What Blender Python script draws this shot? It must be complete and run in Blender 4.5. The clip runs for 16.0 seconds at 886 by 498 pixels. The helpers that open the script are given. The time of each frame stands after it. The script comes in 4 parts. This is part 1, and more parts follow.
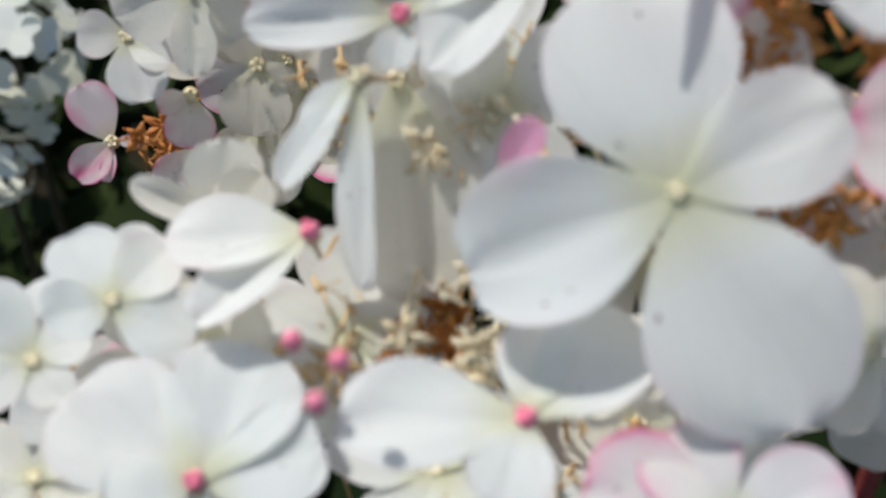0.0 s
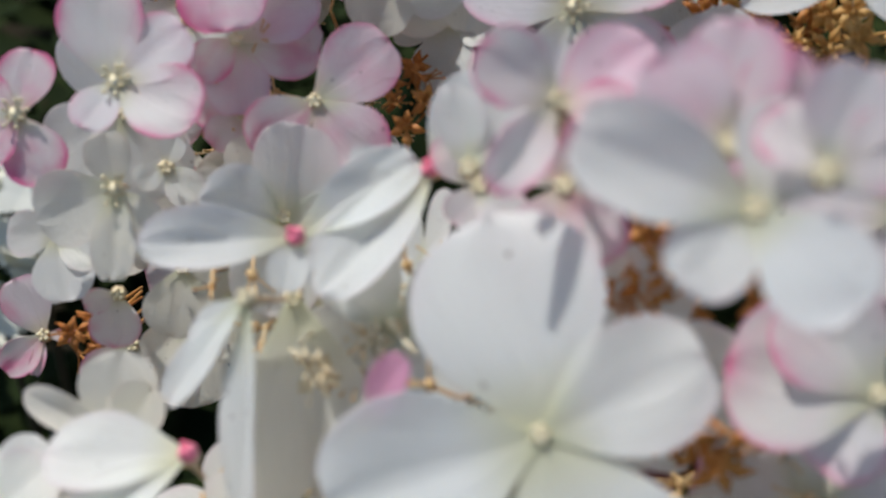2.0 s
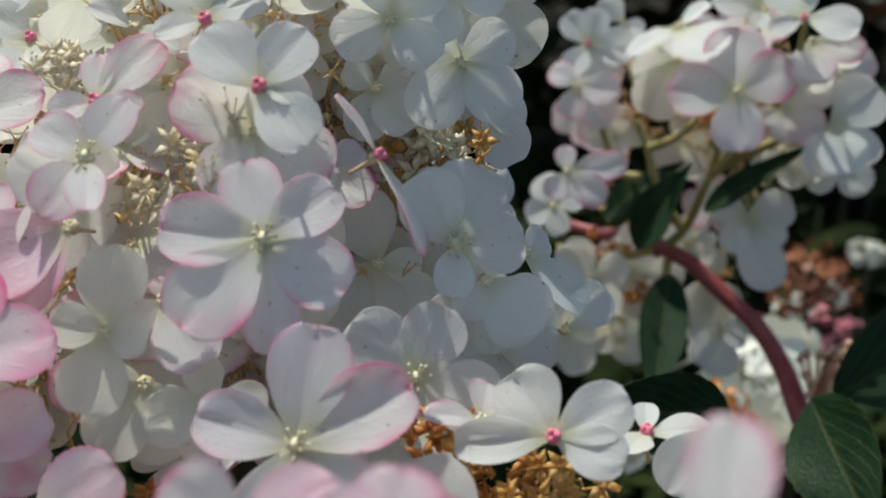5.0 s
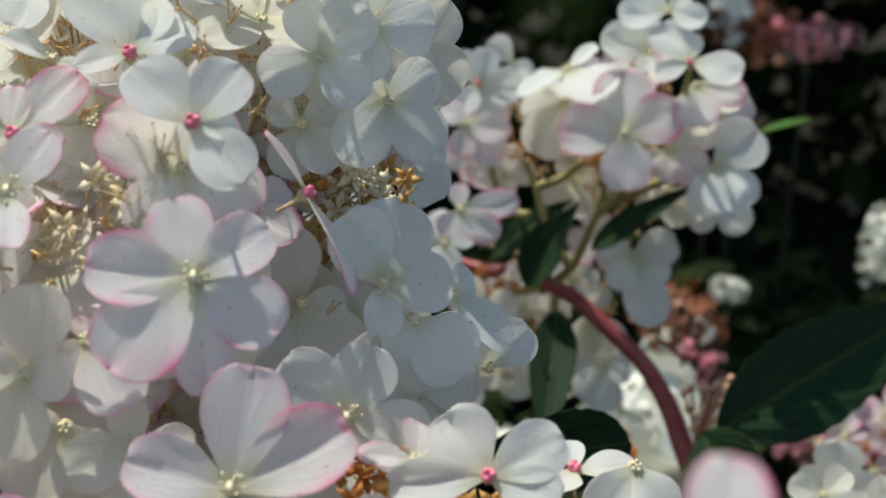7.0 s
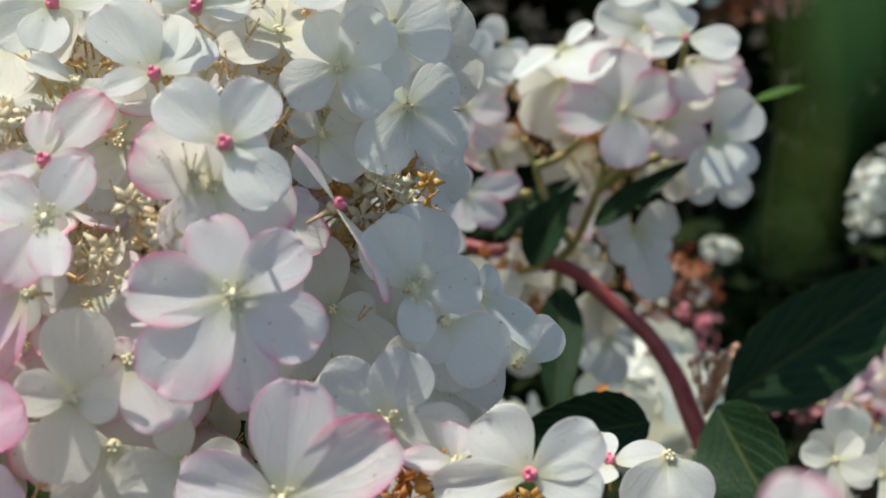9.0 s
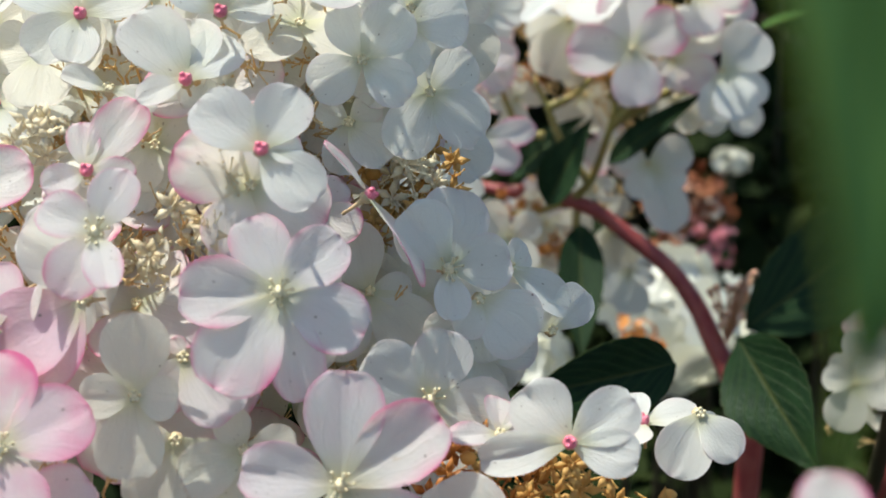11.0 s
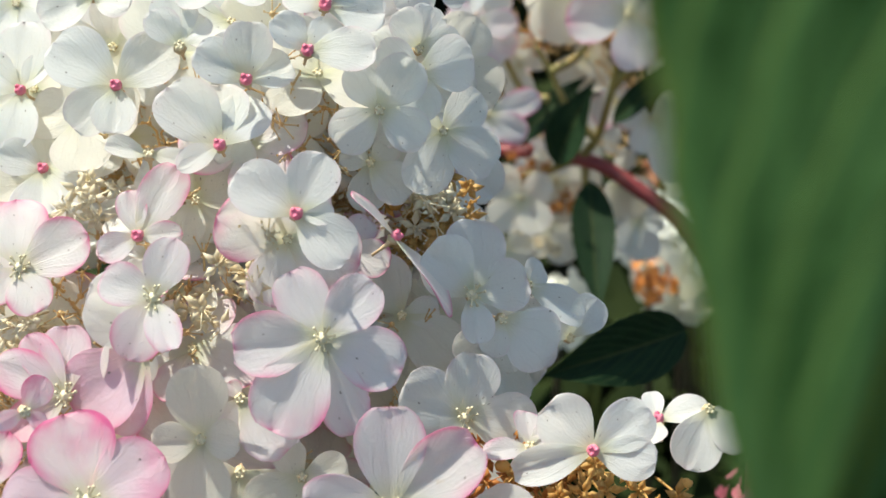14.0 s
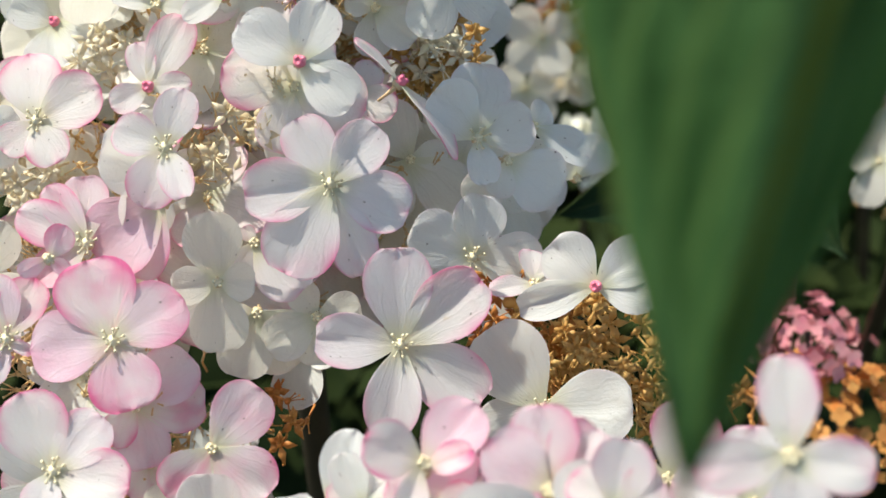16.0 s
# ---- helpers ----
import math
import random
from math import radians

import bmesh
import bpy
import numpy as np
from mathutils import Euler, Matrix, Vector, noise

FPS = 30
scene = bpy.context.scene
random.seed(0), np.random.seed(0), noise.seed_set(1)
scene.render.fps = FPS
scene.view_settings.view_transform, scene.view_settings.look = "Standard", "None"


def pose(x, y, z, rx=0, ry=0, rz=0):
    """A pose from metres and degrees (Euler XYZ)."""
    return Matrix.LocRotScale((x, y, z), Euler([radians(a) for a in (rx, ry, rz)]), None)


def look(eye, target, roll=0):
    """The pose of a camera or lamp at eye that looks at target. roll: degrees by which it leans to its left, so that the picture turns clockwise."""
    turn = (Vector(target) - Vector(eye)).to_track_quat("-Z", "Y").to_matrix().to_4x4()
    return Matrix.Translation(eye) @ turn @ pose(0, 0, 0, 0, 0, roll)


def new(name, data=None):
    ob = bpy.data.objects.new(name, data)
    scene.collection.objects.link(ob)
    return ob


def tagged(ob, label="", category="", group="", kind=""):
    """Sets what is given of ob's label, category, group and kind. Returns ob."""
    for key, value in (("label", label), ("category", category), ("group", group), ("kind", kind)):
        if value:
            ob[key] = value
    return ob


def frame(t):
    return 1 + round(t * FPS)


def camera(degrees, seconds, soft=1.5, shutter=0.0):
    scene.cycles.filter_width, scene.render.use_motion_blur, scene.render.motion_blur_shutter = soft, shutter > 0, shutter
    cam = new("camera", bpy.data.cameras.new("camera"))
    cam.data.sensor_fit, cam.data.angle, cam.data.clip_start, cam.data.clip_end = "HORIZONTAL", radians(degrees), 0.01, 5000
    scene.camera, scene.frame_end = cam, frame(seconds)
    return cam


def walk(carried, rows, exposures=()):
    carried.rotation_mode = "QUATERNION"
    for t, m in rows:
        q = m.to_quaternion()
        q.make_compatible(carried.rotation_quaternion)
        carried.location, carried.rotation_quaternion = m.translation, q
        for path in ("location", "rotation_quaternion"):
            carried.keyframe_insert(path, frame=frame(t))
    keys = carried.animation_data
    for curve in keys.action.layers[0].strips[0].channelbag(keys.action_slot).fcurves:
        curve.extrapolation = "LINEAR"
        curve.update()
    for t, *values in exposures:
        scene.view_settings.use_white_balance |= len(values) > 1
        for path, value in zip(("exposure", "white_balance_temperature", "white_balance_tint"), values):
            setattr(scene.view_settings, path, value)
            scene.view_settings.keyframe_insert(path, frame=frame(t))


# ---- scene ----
cam = camera(40.0, 16.0, soft=1.6)
cam.data.dof.use_dof = True
cam.data.dof.focus_distance = 0.192
cam.data.dof.aperture_fstop = 24.0

# seconds, place, turn
PATH = [
    (0, (-0.02336, -0.00196, 1.04309), (42.889, 2.309, 5.697)),
    (0.5, (-0.02380, 0.00265, 1.04658), (42.508, 2.508, 5.077)),
    (1, (-0.02164, 0.00679, 1.05008), (42.448, 2.171, 5.828)),
    (1.5, (-0.01584, 0.00653, 1.04902), (45.654, 2.307, 7.076)),
    (2, (-0.00964, 0.00498, 1.04703), (50.137, 2.280, 8.230)),
    (2.5, (-0.00593, 0.00045, 1.04390), (56.315, 1.099, 8.380)),
    (3, (-0.00293, 0.00019, 1.04212), (60.820, 0.352, 8.290)),
    (3.5, (-0.00083, 0.00144, 1.04561), (63.491, -1.016, 7.544)),
    (4, (0.00053, 0.00171, 1.04745), (66.453, -2.251, 6.246)),
    (4.5, (0.00190, 0.00105, 1.04932), (68.804, -3.446, 4.845)),
    (5, (0.00135, 0.00042, 1.05080), (70.551, -5.180, 2.490)),
    (7.5, (-0.01029, 0.00095, 1.05010), (73.095, -7.094, -4.417)),
    (8, (-0.01190, 0.00063, 1.05174), (73.294, -6.647, -4.850)),
    (8.5, (-0.01304, 0.00018, 1.05352), (72.716, -6.073, -5.009)),
    (9, (-0.01477, 0.00011, 1.05535), (71.465, -5.164, -5.272)),
    (11.5, (-0.01924, -0.00401, 1.07082), (67.156, -1.090, -6.127)),
    (12, (-0.01992, -0.00499, 1.07618), (66.914, -0.533, -6.269)),
    (12.5, (-0.02030, -0.00606, 1.08021), (66.529, 0.233, -6.454)),
    (13, (-0.02051, -0.00767, 1.08266), (66.133, 1.147, -6.700)),
    (13.5, (-0.02084, -0.00906, 1.08560), (65.146, 1.797, -6.965)),
    (14, (-0.02071, -0.00990, 1.08980), (63.251, 2.335, -7.164)),
    (14.5, (-0.01976, -0.01015, 1.09455), (60.726, 2.782, -7.131)),
    (15, (-0.02013, -0.01074, 1.09851), (57.825, 2.968, -7.436)),
    (15.5, (-0.01717, -0.01186, 1.09733), (56.106, 3.751, -6.705)),
    (16, (-0.01609, -0.01440, 1.09172), (55.940, 4.265, -6.212)),
]
EXPOSURE = [(0, -0.12, 6060, 10), (1.0, -0.14, 6060, 11), (2.5, -0.24, 6100, 12), (5, -0.07, 6270, 5), (9, 0.24, 6390, 5), (13, 0.46, 6450, 5), (16, 0.5, 6600, 7)]
walk(cam, [(t, pose(*place, *turn)) for t, place, turn in PATH], EXPOSURE)

# ---- light ----
SUN_EL, SUN_AZ = 60.0, 144.0  # height over the horizon; compass angle the light comes from, anticlockwise from +x
sun_dir = Vector((math.cos(radians(SUN_EL)) * math.cos(radians(SUN_AZ)), math.cos(radians(SUN_EL)) * math.sin(radians(SUN_AZ)), math.sin(radians(SUN_EL))))
world = bpy.data.worlds.new("sky")
scene.world = world
world.use_nodes = True
wn = world.node_tree
sky = wn.nodes.new("ShaderNodeTexSky")
sky.sky_type, sky.sun_disc = "NISHITA", False
sky.sun_elevation, sky.sun_rotation = radians(SUN_EL), radians(90 - SUN_AZ)
wn.nodes["Background"].inputs["Strength"].default_value = 0.135
wn.links.new(sky.outputs[0], wn.nodes["Background"].inputs["Color"])
sun = new("sun", bpy.data.lights.new("sun", "SUN"))
sun.data.energy, sun.data.angle, sun.data.color = 5.0, radians(0.6), (1.0, 0.955, 0.88)
sun.matrix_world = look(sun_dir * 10, (0, 0, 0))


# ---- materials ----
def material(name):
    m = bpy.data.materials.new(name)
    m.use_nodes = True
    return m, m.node_tree.nodes, m.node_tree.links, m.node_tree.nodes["Principled BSDF"]


def maths(nodes, links, op, a, b=0.0, clamp=False):
    n = nodes.new("ShaderNodeMath")
    n.operation, n.use_clamp = op, clamp
    for i, v in enumerate((a, b)):
        if isinstance(v, (int, float)):
            n.inputs[i].default_value = v
        else:
            links.new(v, n.inputs[i])
    return n.outputs[0]


def mix(nodes, links, fac, a, b):
    n = nodes.new("ShaderNodeMix")
    n.data_type = "RGBA"
    for key, v in ((0, fac), (6, a), (7, b)):
        if isinstance(v, (int, float)):
            n.inputs[key].default_value = v
        elif isinstance(v, tuple):
            n.inputs[key].default_value = (*v, 1)
        else:
            links.new(v, n.inputs[key])
    return n.outputs[2]


def noise_at(nodes, links, scale, detail=3.0, coord=None):
    n = nodes.new("ShaderNodeTexNoise")
    n.inputs["Scale"].default_value, n.inputs["Detail"].default_value = scale, detail
    if coord is None:
        coord = nodes.new("ShaderNodeTexCoord").outputs["Object"]
    links.new(coord, n.inputs["Vector"])
    return n.outputs["Fac"]


def span(nodes, links, v, lo, hi, a=0.0, b=1.0):
    n = nodes.new("ShaderNodeMapRange")
    n.interpolation_type = "SMOOTHSTEP"
    links.new(v, n.inputs[0])
    n.inputs[1].default_value, n.inputs[2].default_value, n.inputs[3].default_value, n.inputs[4].default_value = lo, hi, a, b
    return n.outputs[0]


def bump(nodes, links, bsdf, height, strength, distance):
    n = nodes.new("ShaderNodeBump")
    n.inputs["Strength"].default_value, n.inputs["Distance"].default_value = strength, distance
    links.new(height, n.inputs["Height"])
    links.new(n.outputs[0], bsdf.inputs["Normal"])
    return n.outputs[0]


def thin_sheet(nodes, links, bsdf, colour, share, normal):
    """Lets light through a petal or leaf."""
    tr, mx = nodes.new("ShaderNodeBsdfTranslucent"), nodes.new("ShaderNodeMixShader")
    links.new(colour, tr.inputs["Color"])
    links.new(normal, tr.inputs["Normal"])
    mx.inputs[0].default_value = share
    links.new(bsdf.outputs[0], mx.inputs[1])
    links.new(tr.outputs[0], mx.inputs[2])
    links.new(mx.outputs[0], nodes["Material Output"].inputs["Surface"])


def petal_material(name, body, margin, amount, flush):
    m, nodes, links, bsdf = material(name)
    uv = nodes.new("ShaderNodeUVMap").outputs[0]
    sep = nodes.new("ShaderNodeSeparateXYZ")
    links.new(uv, sep.inputs[0])
    rnd = nodes.new("ShaderNodeObjectInfo").outputs["Random"]
    # every petal samples its own stretch of the textures
    off = nodes.new("ShaderNodeVectorMath")
    off.operation = "ADD"
    cmb = nodes.new("ShaderNodeCombineXYZ")
    links.new(maths(nodes, links, "MULTIPLY", rnd, 37.0), cmb.inputs[0])
    links.new(maths(nodes, links, "MULTIPLY", rnd, 91.0), cmb.inputs[1])
    links.new(uv, off.inputs[0])
    links.new(cmb.outputs[0], off.inputs[1])
    own = off.outputs[0]
    ac = maths(nodes, links, "ABSOLUTE", maths(nodes, links, "SUBTRACT", maths(nodes, links, "MULTIPLY", sep.outputs[0], 2.0), 1.0))
    outer = span(nodes, links, sep.outputs[1], 0.15, 0.6)
    # a thin flushed rim, and a softer flush that spreads in from it in patches
    ring = maths(nodes, links, "MAXIMUM", maths(nodes, links, "MULTIPLY", maths(nodes, links, "POWER", ac, 14.0), outer), maths(nodes, links, "POWER", sep.outputs[1], 16.0))
    soft = maths(nodes, links, "MAXIMUM", maths(nodes, links, "MULTIPLY", maths(nodes, links, "POWER", ac, 3.5), outer), maths(nodes, links, "POWER", sep.outputs[1], 4.0))
    patch = span(nodes, links, noise_at(nodes, links, 1.7, 3.0, own), 0.38, 0.66)
    edge = maths(nodes, links, "ADD", maths(nodes, links, "MULTIPLY", ring, 0.75), maths(nodes, links, "MULTIPLY", maths(nodes, links, "MULTIPLY", soft, patch), 0.7))
    wash = maths(nodes, links, "MULTIPLY", span(nodes, links, noise_at(nodes, links, 1.3, 3.0, own), 0.40, 0.75), flush)
    e = maths(nodes, links, "ADD", maths(nodes, links, "MULTIPLY", edge, amount), wash)
    e = maths(nodes, links, "MULTIPLY", e, maths(nodes, links, "ADD", maths(nodes, links, "MULTIPLY", rnd, 0.9), 0.45), True)
    body = mix(nodes, links, maths(nodes, links, "MULTIPLY", rnd, 0.5), body, (0.94, 0.92, 0.84))
    base = mix(nodes, links, span(nodes, links, sep.outputs[1], 0.0, 0.30), (0.80, 0.80, 0.58), body)
    col = mix(nodes, links, e, base, margin)
    # veins that fan out from the claw: a few strong ones and a fine net between them
    loc = nodes.new("ShaderNodeSeparateXYZ")
    links.new(nodes.new("ShaderNodeTexCoord").outputs["Object"], loc.inputs[0])
    fan = maths(nodes, links, "DIVIDE", loc.outputs[0], maths(nodes, links, "ADD", loc.outputs[1], 0.22))

    def fan_veins(count, wobble, lo):
        v = maths(nodes, links, "MULTIPLY_ADD", fan, count)
        links.new(maths(nodes, links, "MULTIPLY", noise_at(nodes, links, 3.0, 3.0, own), wobble), v.node.inputs[2])
        return span(nodes, links, maths(nodes, links, "SINE", v), lo, 1.0)

    strong, fine = fan_veins(24.0, 9.0, 0.72), fan_veins(80.0, 16.0, 0.3)
    fine = maths(nodes, links, "MULTIPLY", fine, span(nodes, links, noise_at(nodes, links, 9.0, 2.0, own), 0.35, 0.65))
    fade = span(nodes, links, sep.outputs[1], 0.55, 1.0, 1.0, 0.35)
    veins = maths(nodes, links, "MULTIPLY", maths(nodes, links, "ADD", maths(nodes, links, "MULTIPLY", strong, 0.7), maths(nodes, links, "MULTIPLY", fine, 0.35)), fade)
    col = mix(nodes, links, maths(nodes, links, "MULTIPLY", veins, 0.09, True), col, (0.70, 0.70, 0.62))
    # small dark specks and a few brown bruises
    vor = nodes.new("ShaderNodeTexVoronoi")
    vor.inputs["Scale"].default_value = 6.5
    links.new(own, vor.inputs["Vector"])
    spot = span(nodes, links, vor.outputs["Distance"], 0.07, 0.13, 1.0, 0.0)
    keep = span(nodes, links, noise_at(nodes, links, 5.0, 1.0, own), 0.54, 0.57)
    col = mix(nodes, links, maths(nodes, links, "MULTIPLY", spot, maths(nodes, links, "MULTIPLY", keep, 0.85)), col, (0.10, 0.045, 0.02))
    bruise = span(nodes, links, noise_at(nodes, links, 3.2, 4.0, own), 0.70, 0.76)
    col = mix(nodes, links, maths(nodes, links, "MULTIPLY", bruise, 0.35), col, (0.62, 0.45, 0.24))
    links.new(col, bsdf.inputs["Base Color"])
    bsdf.inputs["Roughness"].default_value = 0.5
    bsdf.inputs["Specular IOR Level"].default_value = 0.22
    h = maths(nodes, links, "ADD", maths(nodes, links, "MULTIPLY", veins, 0.6), maths(nodes, links, "MULTIPLY", noise_at(nodes, links, 16.0, 5.0, own), 1.1))
    nrm = bump(nodes, links, bsdf, h, 0.26, 0.0003)
    thin_sheet(nodes, links, bsdf, mix(nodes, links, 0.5, col, (0.98, 0.96, 0.91)), 0.67, nrm)
    return m


PETAL = {
    0: petal_material("petal_white", (0.93, 0.95, 0.92), (0.82, 0.50, 0.62), 0.22, 0.0),
    1: petal_material("petal_blush", (0.94, 0.92, 0.91), (0.87, 0.20, 0.44), 0.92, 0.10),
    2: petal_material("petal_pink", (0.94, 0.86, 0.88), (0.86, 0.18, 0.42), 1.0, 0.55),
    4: petal_material("petal_rose", (0.95, 0.79, 0.85), (0.86, 0.18, 0.43), 1.0, 0.55),
    5: petal_material("petal_deep_pink", (0.86, 0.46, 0.63), (0.84, 0.22, 0.46), 1.0, 0.4),
    3: petal_material("petal_cream", (0.93, 0.91, 0.81), (0.84, 0.60, 0.58), 0.18, 0.0),
}


def plain_material(name, a, b, scale, rough=0.55, strength=0.3, distance=0.0004, translucent=0.0):
    m, nodes, links, bsdf = material(name)
    geo = nodes.new("ShaderNodeNewGeometry").outputs["Random Per Island"]
    f = maths(nodes, links, "ADD", maths(nodes, links, "MULTIPLY", span(nodes, links, noise_at(nodes, links, scale, 5.0), 0.3, 0.7), 0.6), maths(nodes, links, "MULTIPLY", geo, 0.4))
    col = mix(nodes, links, f, a, b)
    links.new(col, bsdf.inputs["Base Color"])
    bsdf.inputs["Roughness"].default_value = rough
    bsdf.inputs["Specular IOR Level"].default_value = 0.4 if rough < 0.7 else 0.08
    nrm = bump(nodes, links, bsdf, noise_at(nodes, links, scale * 4, 4.0), strength, distance)
    if translucent:
        thin_sheet(nodes, links, bsdf, col, translucent, nrm)
    return m


def leaf_material(name, a, b, rib, translucent=0.2):
    m, nodes, links, bsdf = material(name)
    uv = nodes.new("ShaderNodeUVMap").outputs[0]
    sep = nodes.new("ShaderNodeSeparateXYZ")
    links.new(uv, sep.inputs[0])
    ac = maths(nodes, links, "ABSOLUTE", maths(nodes, links, "SUBTRACT", sep.outputs[0], 0.5))
    mid = span(nodes, links, ac, 0.012, 0.035, 1.0, 0.0)
    # side veins slant towards the tip
    s = maths(nodes, links, "SUBTRACT", maths(nodes, links, "MULTIPLY", sep.outputs[1], 50.0), maths(nodes, links, "MULTIPLY", ac, 46.0))
    s = maths(nodes, links, "SINE", maths(nodes, links, "ADD", s, maths(nodes, links, "MULTIPLY", noise_at(nodes, links, 3.0, 2.0, uv), 3.0)))
    side = span(nodes, links, s, 0.90, 1.0)
    rim = span(nodes, links, ac, 0.480, 0.498)
    col = mix(nodes, links, span(nodes, links, noise_at(nodes, links, 6.0, 5.0, uv), 0.3, 0.7), a, b)
    # lighter bands along the side veins: shading of a pillowed blade, as colour
    col = mix(nodes, links, maths(nodes, links, "MULTIPLY", span(nodes, links, s, -0.6, 0.9), 0.75), col, b)
    col = mix(nodes, links, maths(nodes, links, "MULTIPLY", side, 0.35), col, rib)
    col = mix(nodes, links, maths(nodes, links, "MAXIMUM", mid, maths(nodes, links, "MULTIPLY", rim, 0.6)), col, rib)
    links.new(col, bsdf.inputs["Base Color"])
    bsdf.inputs["Roughness"].default_value = 0.48
    bsdf.inputs["Specular IOR Level"].default_value = 0.11
    h = maths(nodes, links, "SUBTRACT", noise_at(nodes, links, 30.0, 3.0, uv), maths(nodes, links, "ADD", side, mid))
    nrm = bump(nodes, links, bsdf, h, 0.5, 0.0006)
    thin_sheet(nodes, links, bsdf, col, translucent, nrm)
    return m


PEDICEL = plain_material("pedicel_green", (0.55, 0.50, 0.30), (0.62, 0.40, 0.22), 60.0)
EYE_PINK = plain_material("eye_pink", (0.82, 0.15, 0.24), (0.84, 0.30, 0.36), 900.0, 0.35)
STAMEN = plain_material("stamen_cream", (0.80, 0.74, 0.52), (0.72, 0.60, 0.34), 500.0)
GOLD = plain_material("stamen_gold", (0.78, 0.54, 0.20), (0.66, 0.34, 0.08), 120.0, translucent=0.3)
TAN = plain_material("stamen_tan", (0.92, 0.86, 0.66), (0.86, 0.70, 0.42), 120.0, translucent=0.25)
FERTILE = plain_material("fertile_tan", (0.84, 0.68, 0.38), (0.74, 0.46, 0.18), 90.0, 0.5, translucent=0.25)
STEM_RED = plain_material("stem_red", (0.24, 0.030, 0.034), (0.36, 0.095, 0.075), 160.0, 0.40)
STEM_DARK = plain_material("stem_dark", (0.030, 0.028, 0.014), (0.050, 0.035, 0.018), 60.0)
STEM_GREEN = plain_material("stem_green", (0.28, 0.26, 0.07), (0.36, 0.24, 0.08), 120.0, 0.45)
BUD = plain_material("bud_pink", (0.62, 0.22, 0.16), (0.72, 0.56, 0.34), 700.0)
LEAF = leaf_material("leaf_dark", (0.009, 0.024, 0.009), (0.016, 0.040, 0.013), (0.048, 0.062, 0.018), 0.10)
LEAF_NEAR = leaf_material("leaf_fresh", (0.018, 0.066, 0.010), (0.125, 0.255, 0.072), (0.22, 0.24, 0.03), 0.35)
# greens kept near black to carry deep shade; olive end suggests lit leaves
UNDERGROWTH_SHADED = plain_material("undergrowth_leaf", (0.005, 0.012, 0.003), (0.021, 0.030, 0.006), 20.0, 0.8)
DRY = plain_material("dry_flower", (0.52, 0.16, 0.03), (0.68, 0.36, 0.10), 60.0, translucent=0.2)
SPENT = plain_material("spent_flower", (0.20, 0.050, 0.022), (0.32, 0.13, 0.05), 60.0)
FAR_WHITE = plain_material("far_white_flower", (0.78, 0.78, 0.72), (0.74, 0.72, 0.55), 30.0, 0.5, translucent=0.2)
FAR_PINK = plain_material("far_pink_flower", (0.62, 0.16, 0.22), (0.60, 0.32, 0.30), 30.0, 0.5, translucent=0.2)
# soil brown taken almost to black, with the shrubs' shade in it
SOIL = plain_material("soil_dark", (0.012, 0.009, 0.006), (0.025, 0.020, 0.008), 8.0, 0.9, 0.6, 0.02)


# ---- mesh helpers ----
def mesh_of(name, verts, faces, mat, uvs=None, smooth=True):
    me = bpy.data.meshes.new(name)
    me.from_pydata([tuple(v) for v in verts], [], faces)
    if uvs is not None:
        layer = me.uv_layers.new(name="UVMap")
        for loop in me.loops:
            layer.data[loop.index].uv = uvs[loop.vertex_index]
    me.polygons.foreach_set("use_smooth", [smooth] * len(me.polygons))
    me.materials.append(mat)
    me.update()
    return me


def sheet(nu, nv, shape, thick):
    """A thin solid sheet. shape(u, v) gives a place for u, v in 0..1; verts, faces, uvs."""
    verts, uvs, faces = [], [], []
    for layer in (0, 1):
        for j in range(nv + 1):
            for i in range(nu + 1):
                x, y, z = shape(i / nu, j / nv)
                verts.append((x, y, z - layer * thick))
                uvs.append((i / nu, j / nv))
    w, n = nu + 1, (nu + 1) * (nv + 1)
    for j in range(nv):
        for i in range(nu):
            a = j * w + i
            faces.append((a, a + 1, a + 1 + w, a + w))
            faces.append((n + a, n + a + w, n + a + 1 + w, n + a + 1))
    rim = [i for i in range(w)] + [j * w + nu for j in range(1, nv + 1)] + [nv * w + i for i in range(nu - 1, -1, -1)] + [j * w for j in range(nv - 1, 0, -1)]
    # the rim has verts of its own, so that the faces shade flat up to the edge
    k = len(verts)
    for a in rim:
        verts += [verts[a], verts[n + a]]
        uvs += [uvs[a], uvs[a]]
    r = len(rim)
    for i in range(r):
        a, b = k + 2 * i, k + 2 * ((i + 1) % r)
        faces.append((b, a, a + 1, b + 1))
    return verts, faces, uvs


def tube(points, radii, sides=8):
    """Verts and faces of a tapered tube along points."""
    verts, faces = [], []
    pts = [Vector(p) for p in points]
    ref = Vector((0.31, 0.95, 0.1))
    for k, p in enumerate(pts):
        d = (pts[min(k + 1, len(pts) - 1)] - pts[max(k - 1, 0)]).normalized()
        a = d.cross(ref).normalized()
        b = d.cross(a)
        for s in range(sides):
            ang = 2 * math.pi * s / sides
            verts.append(p + (a * math.cos(ang) + b * math.sin(ang)) * radii[k])
    for k in range(len(pts) - 1):
        for s in range(sides):
            a, b = k * sides + s, k * sides + (s + 1) % sides
            faces.append((a, b, b + sides, a + sides))
    faces.append(tuple(range(sides - 1, -1, -1)))
    faces.append(tuple((len(pts) - 1) * sides + s for s in range(sides)))
    return verts, faces


